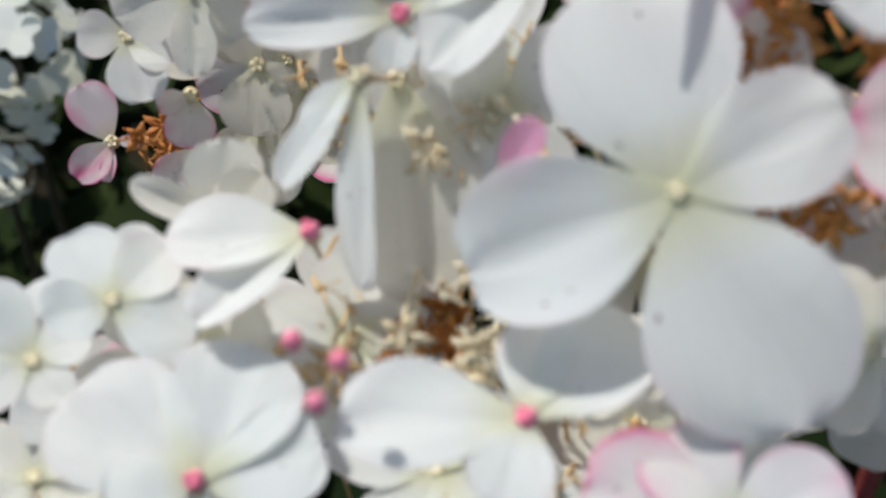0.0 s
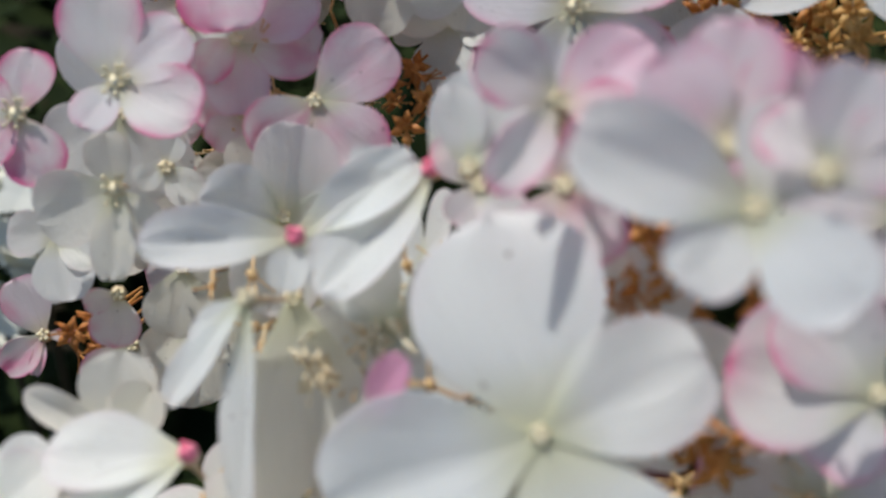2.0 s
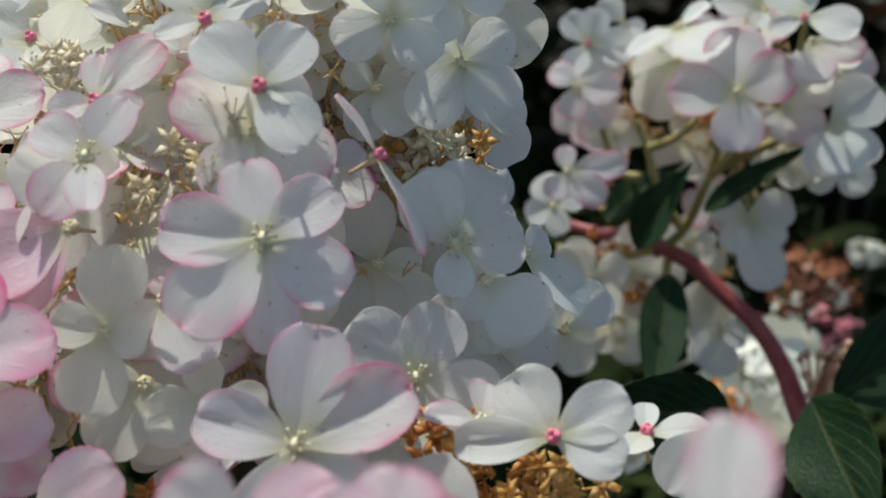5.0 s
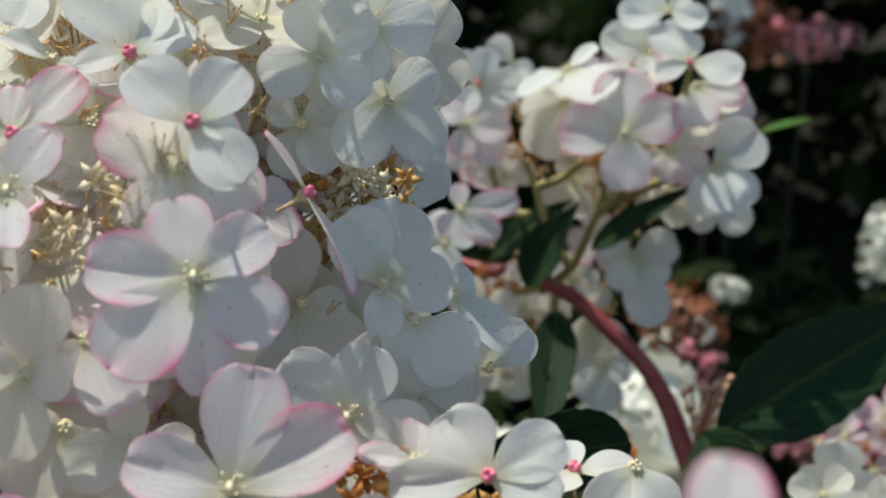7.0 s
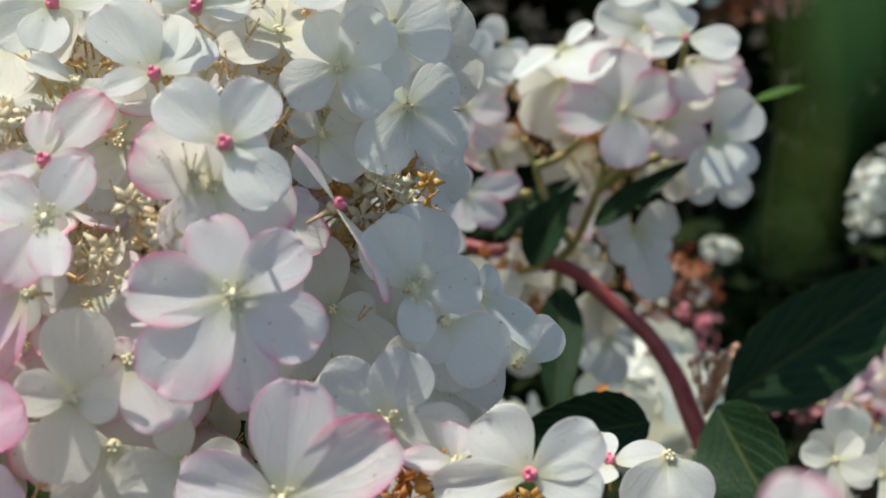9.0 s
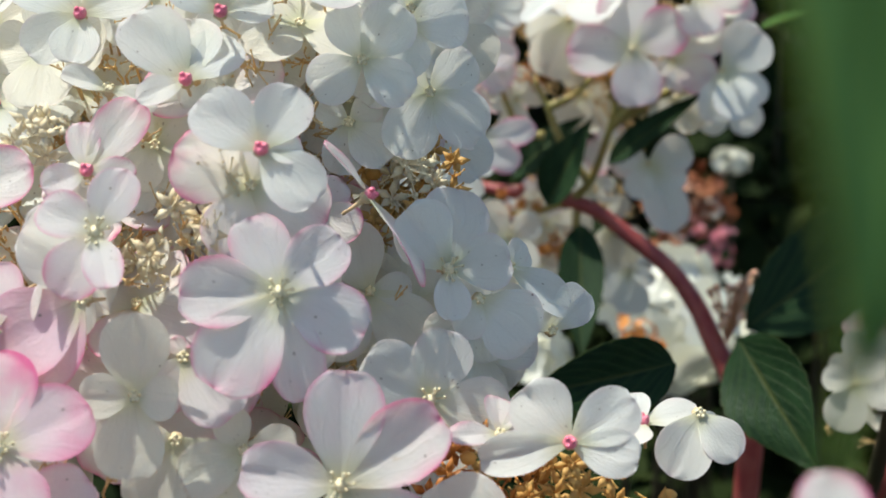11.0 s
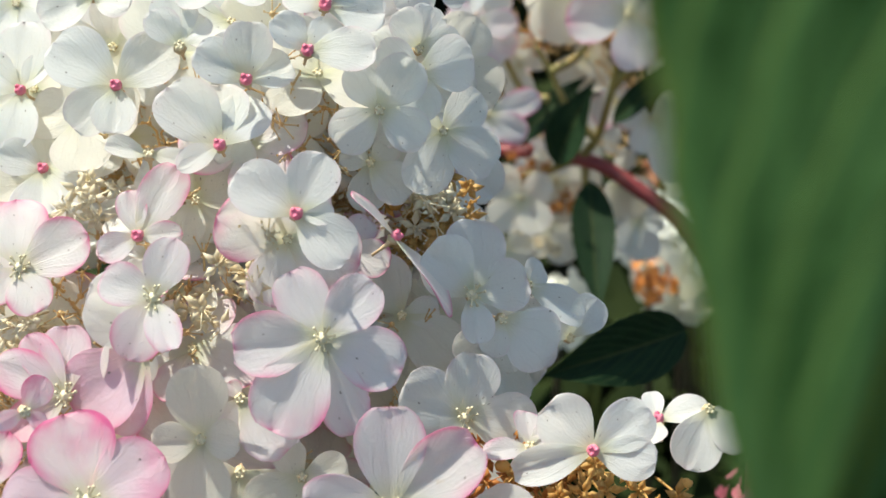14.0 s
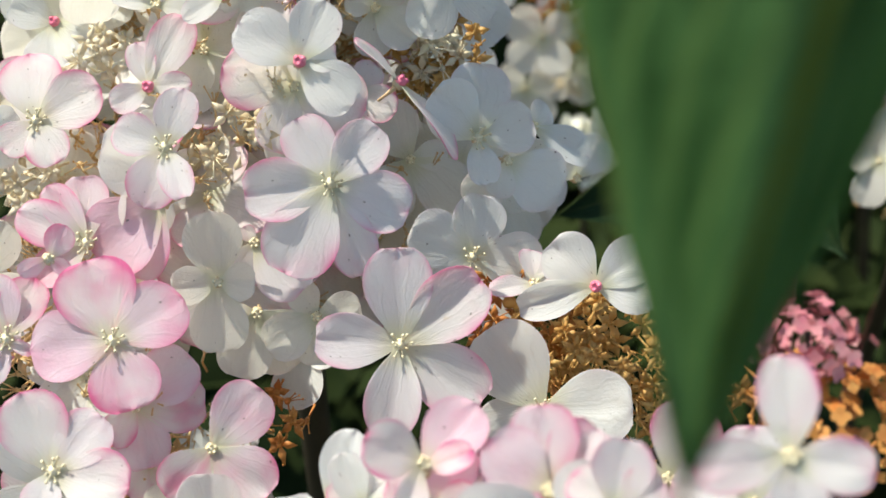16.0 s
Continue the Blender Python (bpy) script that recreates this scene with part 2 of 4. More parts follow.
def bead(centre, r, squash=1.0, rings=4, sides=7):
    verts, faces = [], []
    c = Vector(centre)
    for k in range(rings + 1):
        th = math.pi * (k + 0.02) / (rings + 0.04)
        for s in range(sides):
            ph = 2 * math.pi * s / sides
            verts.append(c + Vector((math.sin(th) * math.cos(ph), math.sin(th) * math.sin(ph), math.cos(th) * squash)) * r)
    for k in range(rings):
        for s in range(sides):
            a, b = k * sides + s, k * sides + (s + 1) % sides
            faces.append((a, a + sides, b + sides, b))
    return verts, faces


def joined(pieces):
    verts, faces = [], []
    for v, f in pieces:
        n = len(verts)
        verts += v
        faces += [tuple(i + n for i in face) for face in f]
    return verts, faces


def smooth_path(points, n=8):
    """Catmull-Rom through the points."""
    p = [Vector(q) for q in points]
    p = [p[0] * 2 - p[1]] + p + [p[-1] * 2 - p[-2]]
    out = []
    for k in range(1, len(p) - 2):
        for i in range(n):
            t = i / n
            out.append(0.5 * (2 * p[k] + (p[k + 1] - p[k - 1]) * t + (2 * p[k - 1] - 5 * p[k] + 4 * p[k + 1] - p[k + 2]) * t * t + (3 * p[k] - p[k - 1] - 3 * p[k + 1] + p[k + 2]) * t ** 3))
    return out + [p[-2]]


def child(name, me, parent, m=None, label=""):
    ob = new(name, me)
    ob.parent = parent
    if m is not None:
        ob.matrix_basis = m
    return tagged(ob, label)


def frame_of(place, normal, spin=0.0):
    """A pose at place whose z is normal."""
    z = Vector(normal).normalized()
    x = Vector((0, 0, 1)).cross(z)
    x = x.normalized() if x.length > 1e-3 else Vector((1, 0, 0))
    y = z.cross(x)
    m = Matrix((x, y, z)).transposed().to_4x4()
    return Matrix.Translation(place) @ m @ Matrix.Rotation(spin, 4, "Z")


# ---- petals, eyes and florets ----
def petal_shape(seed):
    rng = random.Random(seed)
    cup, droop, wave, ph, notch = rng.uniform(0.05, 0.20), rng.uniform(-0.10, 0.10), rng.uniform(0.008, 0.022), rng.uniform(0, 6), rng.uniform(0.0, 0.06)
    crease = rng.uniform(0.03, 0.09)

    def shape(u, v):
        s, v = 2 * u - 1, math.sin(v * math.pi / 2) * 0.6 + v * 0.4
        if v < 0.6:
            h = 0.05 + 0.47 * math.sin(math.pi / 2 * v / 0.6) ** 1.2
        else:
            h = 0.52 * math.sqrt(max(0.0, 1 - ((v - 0.6) / 0.4005) ** 2.2))
        h *= 1 + 0.03 * math.sin(5 * v + ph)
        x = s * h
        y = v - notch * math.exp(-((s * h) / 0.1) ** 2) * v ** 6
        z = cup * (x * x) * 1.6 + droop * v * v + wave * math.sin(3.4 * s + 7 * v + ph) * v - crease * math.exp(-(s / 0.16) ** 2) * v * (1 - 0.6 * v) + 0.025 * math.sin(math.pi * v)
        return x, y, z

    return shape


PETAL_MESH = {}
for tint, mat in PETAL.items():
    for k in range(7):
        PETAL_MESH[tint, k] = mesh_of("petal", *sheet(10, 12, petal_shape(k), 0.008)[:2], mat, sheet(10, 12, petal_shape(k), 0.008)[2])


def floret_base():
    v, f = joined([tube([(0, 0, -0.0002), (0.0001, 0, -0.0015), (0.0002, 0.0002, -0.003), (0.0003, 0.0004, -0.0045)], [0.0007, 0.0004, 0.00025, 0.00025], 7), bead((0, 0, -0.0003), 0.0011, 0.7)])
    return mesh_of("floret", v, f, PEDICEL)


def eye_bud():
    v, f = joined([bead((0, 0, 0.0005), 0.00098, 0.85, 6, 10)] + [bead((0.00055 * math.cos(a), 0.00055 * math.sin(a), 0.0011), 0.00046) for a in (0.3, 2.3, 4.4)])
    return mesh_of("eye", v, f, EYE_PINK)


def stamen_tuft():
    rng = random.Random(5)
    pieces = [bead((0, 0, 0.0004), 0.0010, 0.8)]
    for k in range(9):
        a, r, h = k * 0.7 + rng.uniform(-0.2, 0.2), rng.uniform(0.0009, 0.0020), rng.uniform(0.0009, 0.0018)
        end = (r * math.cos(a), r * math.sin(a), h)
        pieces += [tube([(0, 0, 0.0004), (r * 0.4 * math.cos(a), r * 0.4 * math.sin(a), h * 0.6), end], [0.00018, 0.00014, 0.00012], 5), bead(end, 0.00030, 1.0, 3, 5)]
    return mesh_of("stamen_tuft", *joined(pieces), STAMEN)


def cream_eye():
    return mesh_of("eye", *joined([bead((0, 0, 0.0003), 0.0008, 0.7, 5, 8)] + [bead((0.0006 * math.cos(a), 0.0006 * math.sin(a), 0.0007), 0.00032) for a in (0.2, 1.5, 2.7, 4.0, 5.2)]), STAMEN)


FLORET_ME, EYES = floret_base(), {"p": ("eye", eye_bud()), "s": ("stamen_tuft", stamen_tuft()), "c": ("eye", cream_eye())}
PLACED = {}


def floret(head, place, normal, petals, tint, eye):
    """petals: (turn in degrees, length in millimetres, width as a share of it)."""
    m = frame_of(place, normal)
    rng = random.Random(round(place[0] * 1e5) * 7 + round(place[1] * 1e5) * 13 + round(place[2] * 1e5))
    base = child("floret", FLORET_ME, head, m)
    for k, (turn, length, wide) in enumerate(petals):
        lift = rng.uniform(-9, 12)
        pm = Matrix.Rotation(radians(turn - 90), 4, "Z") @ Matrix.Translation((0, 0, 0.0002 + 0.00025 * (k % 2))) @ Matrix.Rotation(radians(lift), 4, "X")
        q = length / 1000
        child("petal", PETAL_MESH[tint, rng.randrange(7)], base, pm @ Matrix.Diagonal((q * wide, q, q, 1)))
    name, me = EYES[eye]
    child(name, me, base, None, "bright pink bud" if eye == "p" else "")
    PLACED.setdefault(head.name, []).append((Vector(place), Vector(normal).normalized(), tint))
    return base


def sprig(rng, at, normal, stalk):
    """A tiny fertile flower: stalk, bead and a few stamens."""
    d = (normal + Vector((rng.uniform(-1, 1), rng.uniform(-1, 1), rng.uniform(-1, 1))) * 0.7).normalized()
    out = [tube([at - normal * stalk - d * 0.002, at - d * 0.003, at], [0.00025, 0.00022, 0.0002], 5), bead(at, rng.uniform(0.0004, 0.0008), 1.0, 3, 6)]
    for _ in range(4):
        e = at + (d + Vector((rng.uniform(-1, 1), rng.uniform(-1, 1), rng.uniform(-1, 1))) * 0.8).normalized() * rng.uniform(0.0018, 0.0036)
        out += [tube([at, e], [0.00015, 0.0001], 4), bead(e, 0.0002, 1.3, 3, 5)]
    return out


def pointed(at, along, across, up, length, half):
    """A narrow pointed petal with a little thickness."""
    rim = [at, at + along * length * 0.45 + across * half + up * 0.0002, at + along * length, at + along * length * 0.45 - across * half + up * 0.0002]
    under = [p - up * 0.00012 for p in rim]
    return rim + under, [(0, 3, 2, 1), (4, 5, 6, 7), (0, 1, 5, 4), (1, 2, 6, 5), (2, 3, 7, 6), (3, 0, 4, 7)]


def fertile_cluster(head, place, normal, count, spread, mat, seed):
    """A tuft of small fertile flowers seen between the florets."""
    rng = random.Random(seed)
    n = Vector(normal).normalized()
    pieces = []
    for _ in range(count):
        at = Vector(place) + Vector([max(-1.3, min(1.3, rng.gauss(0, 1))) for _ in range(3)]) * spread * 0.6
        pieces += sprig(rng, at, n, 0.012)
        if mat is GOLD and rng.random() < 0.2:
            pieces.append(bead(at + Vector((rng.uniform(-1, 1), rng.uniform(-1, 1), rng.uniform(-1, 1))) * 0.002, rng.uniform(0.0008, 0.0014), rng.uniform(0.5, 0.9), 4, 7))
        if rng.random() < 0.7:
            x, y = frame_of(at, n).col[0].xyz, frame_of(at, n).col[1].xyz
            for k in range(5):
                a = k * 1.257 + rng.uniform(-0.2, 0.2)
                t = (x * math.cos(a) + y * math.sin(a) + n * 0.25).normalized()
                pieces.append(pointed(at, t, n.cross(t).normalized(), n, rng.uniform(0.0022, 0.0036), 0.0007))
    tagged(child("fertile_tuft", mesh_of("fertile_tuft", *joined(pieces), mat), head), "tan stamens and spent buds", kind="stuff")


def fill_head(head, depth, spread, copies=1):
    """Inner florets behind the outer ones, and the tan fertile flowers among their stalks."""
    rng = random.Random(len(head.name) * 7 + 3)
    outer = list(PLACED[head.name])
    heart = sum((place for place, _, _ in outer), Vector()) / len(outer)
    pieces = []
    for place, normal, tint in outer:
        for c in range(copies):
            jit = Vector((rng.gauss(0, 1), rng.gauss(0, 1), rng.gauss(0, 1))) * spread
            jit -= normal * max(0.0, jit.dot(normal))
            n = (normal + Vector((rng.uniform(-0.5, 0.5), rng.uniform(-0.5, 0.5), rng.uniform(-0.5, 0.5)))).normalized()
            t0 = rng.uniform(0, 90)
            floret(head, place - normal * (depth * (1 + c * 0.8)) + jit, n, [(t0 + 90 * k + rng.uniform(-10, 10), rng.uniform(9.5, 12.5), rng.uniform(0.85, 1.0)) for k in range(4)], rng.choice((tint, 0, 3, 1)), "c")
        for _ in range(20):
            at = place - normal * rng.uniform(depth * 1.6, depth * 2.3) + Vector((rng.gauss(0, 1), rng.gauss(0, 1), rng.gauss(0, 1))) * 0.006
            pieces += sprig(rng, at.lerp(heart, 0.2), normal, 0.010)
    tagged(child("fertile_rest", mesh_of("fertile_rest", *joined(pieces), FERTILE), head), kind="stuff")


def flower_head(label, stalk, radii, mat):
    head = tagged(new("flower_head"), label, "flower", "hydrangea flower heads")
    v, f = tube(smooth_path(stalk), list(np.interp(np.linspace(0, len(radii) - 1, (len(stalk) - 1) * 8 + 1), range(len(radii)), radii)), 10)
    child("stalk", mesh_of("stalk", v, f, mat), head)
    return head


# ---- leaves ----
def leaf_mesh(length, width, fold, bend, curl, mat, seed):
    rng = random.Random(seed)
    ph = rng.uniform(0, 6)

    def shape(u, v):
        s = 2 * u - 1
        h = width / 2 * (math.sin(math.pi * min(1, v * 1.01) ** 0.68) ** 1.05 if 0 < v < 0.98 else 0.012)
        h *= 1 + 0.025 * math.sin(70 * v)
        x = s * h
        z = fold * abs(s) * h - bend * length * v * v + curl * width * math.sin(9 * v + ph + 2 * s) * abs(s)
        return x, v * length, z

    v, f, uv = sheet(10, 30, shape, 0.0004)
    return mesh_of("leaf", v, f, mat, uv)


def leaf_pose(base, tip, up):
    y = (Vector(tip) - Vector(base)).normalized()
    z = Vector(up)
    z = (z - y * z.dot(y)).normalized()
    x = y.cross(z)
    return Matrix.Translation(base) @ Matrix((x, y, z)).transposed().to_4x4()


def leaf(parent, base, tip, up, width, fold=0.25, bend=0.0, curl=0.03, mat=None, seed=1):
    length = (Vector(tip) - Vector(base)).length
    return child("leaf", leaf_mesh(length, width, fold, bend, curl, mat or LEAF, seed), parent, leaf_pose(base, tip, up), "dark green leaf" if mat is None else "fresh green leaf")


# ---- ground ----
def ground():
    n, size = 60, 60.0
    verts = []
    for j in range(n + 1):
        for i in range(n + 1):
            x, y = ((i / n) * 2 - 1), ((j / n) * 2 - 1)
            x, y = size * x * abs(x), size * y * abs(y)
            verts.append((x, y, 0.03 * noise.noise((x * 1.5, y * 1.5, 0))))
    faces = [(j * (n + 1) + i, j * (n + 1) + i + 1, (j + 1) * (n + 1) + i + 1, (j + 1) * (n + 1) + i) for j in range(n) for i in range(n)]
    return tagged(new("ground", mesh_of("ground", verts, faces, SOIL)), "bare garden soil coloured dark for shade", "ground", kind="structure")


ground()


def leaf_mass(label, centre, spread, count, size, seed, mat, rounded=False, parent=None):
    """Leaves of a shrub, too many to count, on twigs that rise from the ground."""
    rng = random.Random(seed)
    verts, faces = [], []
    for _ in range(count):
        o = Vector((rng.uniform(-1, 1), rng.uniform(-1, 1), rng.uniform(-1, 1)))
        while rounded and o.length > 0.92 + 0.35 * noise.noise(o * 2.7 + Vector((seed, 0, 0))):
            o = Vector((rng.uniform(-1, 1), rng.uniform(-1, 1), rng.uniform(-1, 1)))
        if not rounded:  # a clipped hedge with an uneven face
            o *= 1 + 0.10 * noise.noise(Vector((o.x * 6, o.y * 3, o.z * 3)))
        c = Vector((centre[k] + o[k] * spread[k] for k in range(3)))
        if c.z < 0.03:
            c.z = 0.03
        d = Vector((rng.uniform(-1, 1), rng.uniform(-1, 1), rng.uniform(-0.8, 0.3))).normalized()
        u = Vector((rng.uniform(-0.6, 0.6), rng.uniform(-0.6, 0.6), 1)).normalized()
        x = d.cross(u).normalized()
        u = x.cross(d)
        q = size * rng.uniform(0.6, 1.2)
        n = len(verts)
        for a, b, h in ((0, 0, 0), (0.22, 0.3, 0.05), (0.25, 0.6, 0.06), (0, 1, -0.1), (-0.25, 0.6, 0.06), (-0.22, 0.3, 0.05), (0, 0.3, 0), (0, 0.62, 0)):
            verts.append(c + (x * a + d * b + u * h) * q)
        faces += [(n, n + 1, n + 6), (n, n + 6, n + 5), (n + 1, n + 2, n + 7, n + 6), (n + 6, n + 7, n + 4, n + 5), (n + 2, n + 3, n + 7), (n + 7, n + 3, n + 4)]
    for _ in range(0 if parent else max(6, count // 400)):
        x, y = centre[0] + rng.uniform(-1, 1) * spread[0] * 0.8, centre[1] + rng.uniform(-1, 1) * spread[1] * 0.8
        v, f = tube([(x, y, -0.05), (x + rng.uniform(-0.05, 0.05), y, centre[2] * 0.6), (x + rng.uniform(-0.1, 0.1), y + rng.uniform(-0.1, 0.1), centre[2] + spread[2] * 0.8)], [0.006, 0.004, 0.002], 5)
        n = len(verts)
        verts += v
        faces += [tuple(i + n for i in face) for face in f]
    if parent:
        return tagged(child("crown", mesh_of("crown", verts, faces, mat), parent), kind="stuff")
    return tagged(new("shrub_foliage", mesh_of("shrub_foliage", verts, faces, mat)), label, "shrub", kind="stuff")


def unseen_shade_tree(foot, centre, spread, seed):
    """Unseen spreading tree added for shade: tapered trunk, limbs and a crown of leaves."""
    rng = random.Random(seed)
    tree = tagged(new("tree"), "added unseen tree that keeps the hedge in shade", "tree")
    x, y = foot
    fork = Vector((x + 0.1, y - 0.2, 1.7))
    v, f = tube(smooth_path([(x, y, -0.05), (x + 0.03, y - 0.03, 0.8), fork]), list(np.linspace(0.10, 0.065, 17)), 10)
    child("trunk", mesh_of("trunk", v, f, STEM_DARK), tree)
    for k in range(9):
        a = k * 0.7 + rng.uniform(-0.2, 0.2)
        e = Vector((centre[0] + 0.8 * spread[0] * math.cos(a), centre[1] + 0.7 * spread[1] * math.sin(a), centre[2] + rng.uniform(-0.15, 0.15)))
        v, f = tube(smooth_path([fork - Vector((0, 0, 0.1)), fork.lerp(e, 0.4) + Vector((0, 0, 0.25)), e]), list(np.linspace(0.05, 0.008, 17)), 7)
        child("limb", mesh_of("limb", v, f, STEM_DARK), tree)
    leaf_mass("", centre, spread, 7500, 0.20, seed, UNDERGROWTH_SHADED, True, tree)
    return tree



# ---- main flower head ----
main_head = flower_head("white hydrangea flower head with pink-edged petals in sun", [(-0.05, 0.33, 0.0), (-0.05, 0.30, 0.5), (-0.04, 0.22, 0.85), (-0.03, 0.19, 0.98)], [0.006, 0.005, 0.004, 0.003], STEM_DARK)
floret(main_head, (-0.0228, 0.1435, 0.9994), (0.05, -0.82, 0.58), [(179, 13.4, 0.7), (-126, 15.6, 0.7), (-29, 12.9, 0.7), (41, 11.5, 0.7), (109, 11.4, 0.7), (-79, 15.0, 0.5)], 1, "s")
floret(main_head, (-0.0248, 0.1475, 1.0177), (0.07, -0.78, 0.62), [(138, 10.5, 0.8), (57, 9.5, 0.8), (-49, 10.1, 0.8), (-5, 5.4, 0.7)], 0, "p")
floret(main_head, (-0.0572, 0.1316, 0.9841), (0.11, -0.63, 0.77), [(97, 13.3, 0.9), (20, 11.9, 0.88), (-86, 11.0, 0.95), (173, 11.8, 0.92)], 4, "s")
floret(main_head, (-0.0656, 0.1151, 0.9751), (0.13, -0.56, 0.82), [(99, 12.1, 0.8), (32, 10.2, 0.8), (-31, 11.3, 0.8), (-123, 6.9, 0.8)], 1, "s")
floret(main_head, (-0.0463, 0.1473, 1.0066), (0.10, -0.76, 0.64), [(147, 8.2, 0.8), (61, 9.2, 0.7), (-120, 9.5, 0.8), (-81, 9.2, 0.55)], 1, "s")
floret(main_head, (-0.0486, 0.1481, 0.9968), (-0.35, -0.82, 0.45), [(-137, 13.8, 0.9), (-110, 12.9, 0.7)], 4, "c")
floret(main_head, (-0.0420, 0.1414, 0.9856), (0.14, -0.82, 0.56), [(85, 11.2, 0.8), (174, 7.3, 0.8), (-100, 11.1, 0.8), (-11, 6.0, 1)], 3, "c")
floret(main_head, (-0.0370, 0.1414, 0.9789), (0.09, -0.90, 0.44), [(-56, 10.8, 1.1), (-117, 10.8, 0.8), (175, 4.8, 0.8)], 3, "c")
floret(main_head, (-0.0676, 0.1617, 1.0063), (0.03, -0.71, 0.70), [(93, 12.3, 0.8), (15, 11.7, 0.8), (-140, 7.4, 0.8), (-72, 8.7, 0.8)], 1, "s")
floret(main_head, (-0.0491, 0.1599, 1.0107), (0.11, -0.76, 0.65), [(53, 13.0, 0.55), (93, 7.7, 0.6), (-163, 6.4, 0.75), (-7, 6.7, 0.6)], 1, "p")
floret(main_head, (-0.0023, 0.1459, 0.9814), (0.19, -0.83, 0.53), [(141, 11.6, 0.8), (-21, 12.0, 0.8), (68, 10.5, 0.8), (-160, 7.3, 0.8)], 0, "s")
floret(main_head, (-0.0356, 0.1650, 1.0221), (0.02, -0.70, 0.71), [(126, 12.4, 0.8), (48, 10.2, 0.8), (86, 10.9, 0.8), (-154, 7.3, 0.6)], 0, "p")
floret(main_head, (-0.0307, 0.1684, 1.0310), (0.07, -0.78, 0.62), [(142, 8.9, 0.8), (79, 9.1, 0.8), (17, 7.8, 0.8), (116, 8.6, 0.8)], 0, "p")
floret(main_head, (-0.0515, 0.1784, 1.0285), (0.00, -0.82, 0.57), [(139, 12.6, 0.8), (32, 11.2, 0.8), (-95, 8.6, 0.8), (-139, 9.8, 0.8)], 0, "p")
floret(main_head, (-0.0212, 0.1675, 1.0350), (0.18, -0.68, 0.71), [(123, 7.2, 0.8), (30, 7.4, 0.8), (-15, 10.6, 0.7), (91, 6.6, 0.8)], 0, "p")
floret(main_head, (-0.0179, 0.1723, 1.0404), (0.16, -0.72, 0.67), [(151, 6.6, 0.8), (31, 7.6, 0.8), (-16, 9.6, 0.8), (81, 7.0, 0.8)], 0, "p")
floret(main_head, (-0.0054, 0.1840, 1.0228), (0.28, -0.86, 0.43), [(117, 12.0, 0.8), (-67, 10.7, 0.8), (-19, 13.4, 0.8), (-133, 11.8, 0.8)], 0, "p")
floret(main_head, (-0.0409, 0.1785, 1.0339), (0.04, -0.70, 0.72), [(123, 7.2, 0.8), (48, 6.7, 0.8), (93, 9.5, 0.8)], 0, "c")
floret(main_head, (-0.0692, 0.1917, 1.0245), (-0.23, -0.67, 0.71), [(98, 12.9, 0.8), (61, 7.4, 0.7), (-85, 10.3, 0.8), (157, 9.7, 0.8)], 0, "p")
floret(main_head, (0.0011, 0.1580, 0.9961), (0.27, -0.82, 0.51), [(124, 11.6, 0.85), (71, 12.6, 0.8), (1, 10.3, 0.8), (-103, 8.2, 0.7)], 0, "s")
floret(main_head, (0.0024, 0.1863, 1.0100), (0.32, -0.78, 0.54), [(-25, 8.2, 0.9), (-67, 11.6, 0.8), (-144, 8.0, 0.8)], 0, "c")
floret(main_head, (-0.0662, 0.1832, 1.0136), (-0.01, -0.72, 0.69), [(155, 8.0, 0.8), (20, 7.6, 0.8), (-98, 10.7, 0.8), (-42, 11.0, 0.8)], 0, "p")
floret(main_head, (-0.0472, 0.1715, 1.0191), (0.14, -0.50, 0.86), [(162, 7.1, 0.6), (-25, 7.3, 0.6)], 0, "c")
floret(main_head, (-0.0127, 0.1751, 1.0132), (0.14, -0.90, 0.42), [(-52, 9.0, 0.8), (155, 5.7, 0.8), (-104, 8.2, 0.8), (31, 5.9, 0.8)], 0, "c")
floret(main_head, (-0.0188, 0.1786, 1.0444), (0.01, -0.75, 0.66), [(154, 7.4, 0.8), (20, 7.5, 0.8), (-94, 5.8, 0.8)], 0, "p")
floret(main_head, (-0.0549, 0.1914, 1.0397), (0.02, -0.72, 0.69), [(-158, 9.5, 0.8), (118, 7.4, 0.8), (-30, 7.0, 0.8), (34, 8.7, 0.8)], 0, "c")
floret(main_head, (-0.0329, 0.1846, 1.0420), (0.08, -0.73, 0.68), [(-171, 8.9, 0.8), (120, 7.4, 0.8), (49, 7.7, 0.8), (-35, 7.9, 0.8)], 0, "c")
floret(main_head, (-0.0412, 0.1715, 1.0107), (0.12, -0.84, 0.53), [(12, 8.3, 0.8), (-117, 7.6, 0.8), (-57, 8.1, 0.8), (132, 8.0, 0.8)], 3, "c")
floret(main_head, (-0.0098, 0.1653, 0.9895), (0.12, -0.88, 0.46), [(111, 11.4, 0.8), (-49, 12.4, 0.8), (-134, 12.3, 0.8), (0, 6.6, 0.8)], 0, "c")
floret(main_head, (-0.0181, 0.1674, 1.0021), (-0.00, -0.82, 0.57), [(-120, 8.0, 0.8), (-31, 8.0, 0.8), (42, 6.4, 0.8), (155, 7.6, 0.8)], 1, "c")
floret(main_head, (0.0066, 0.1640, 0.9857), (0.29, -0.85, 0.44), [(6, 8.7, 0.8), (99, 7.9, 0.8), (-159, 9.6, 0.8), (-88, 7.6, 0.8)], 0, "c")
floret(main_head, (-0.0726, 0.1431, 0.9837), (-0.31, -0.74, 0.60), [(48, 5.2, 0.7), (-115, 9.3, 0.8), (132, 5.4, 0.8)], 2, "c")
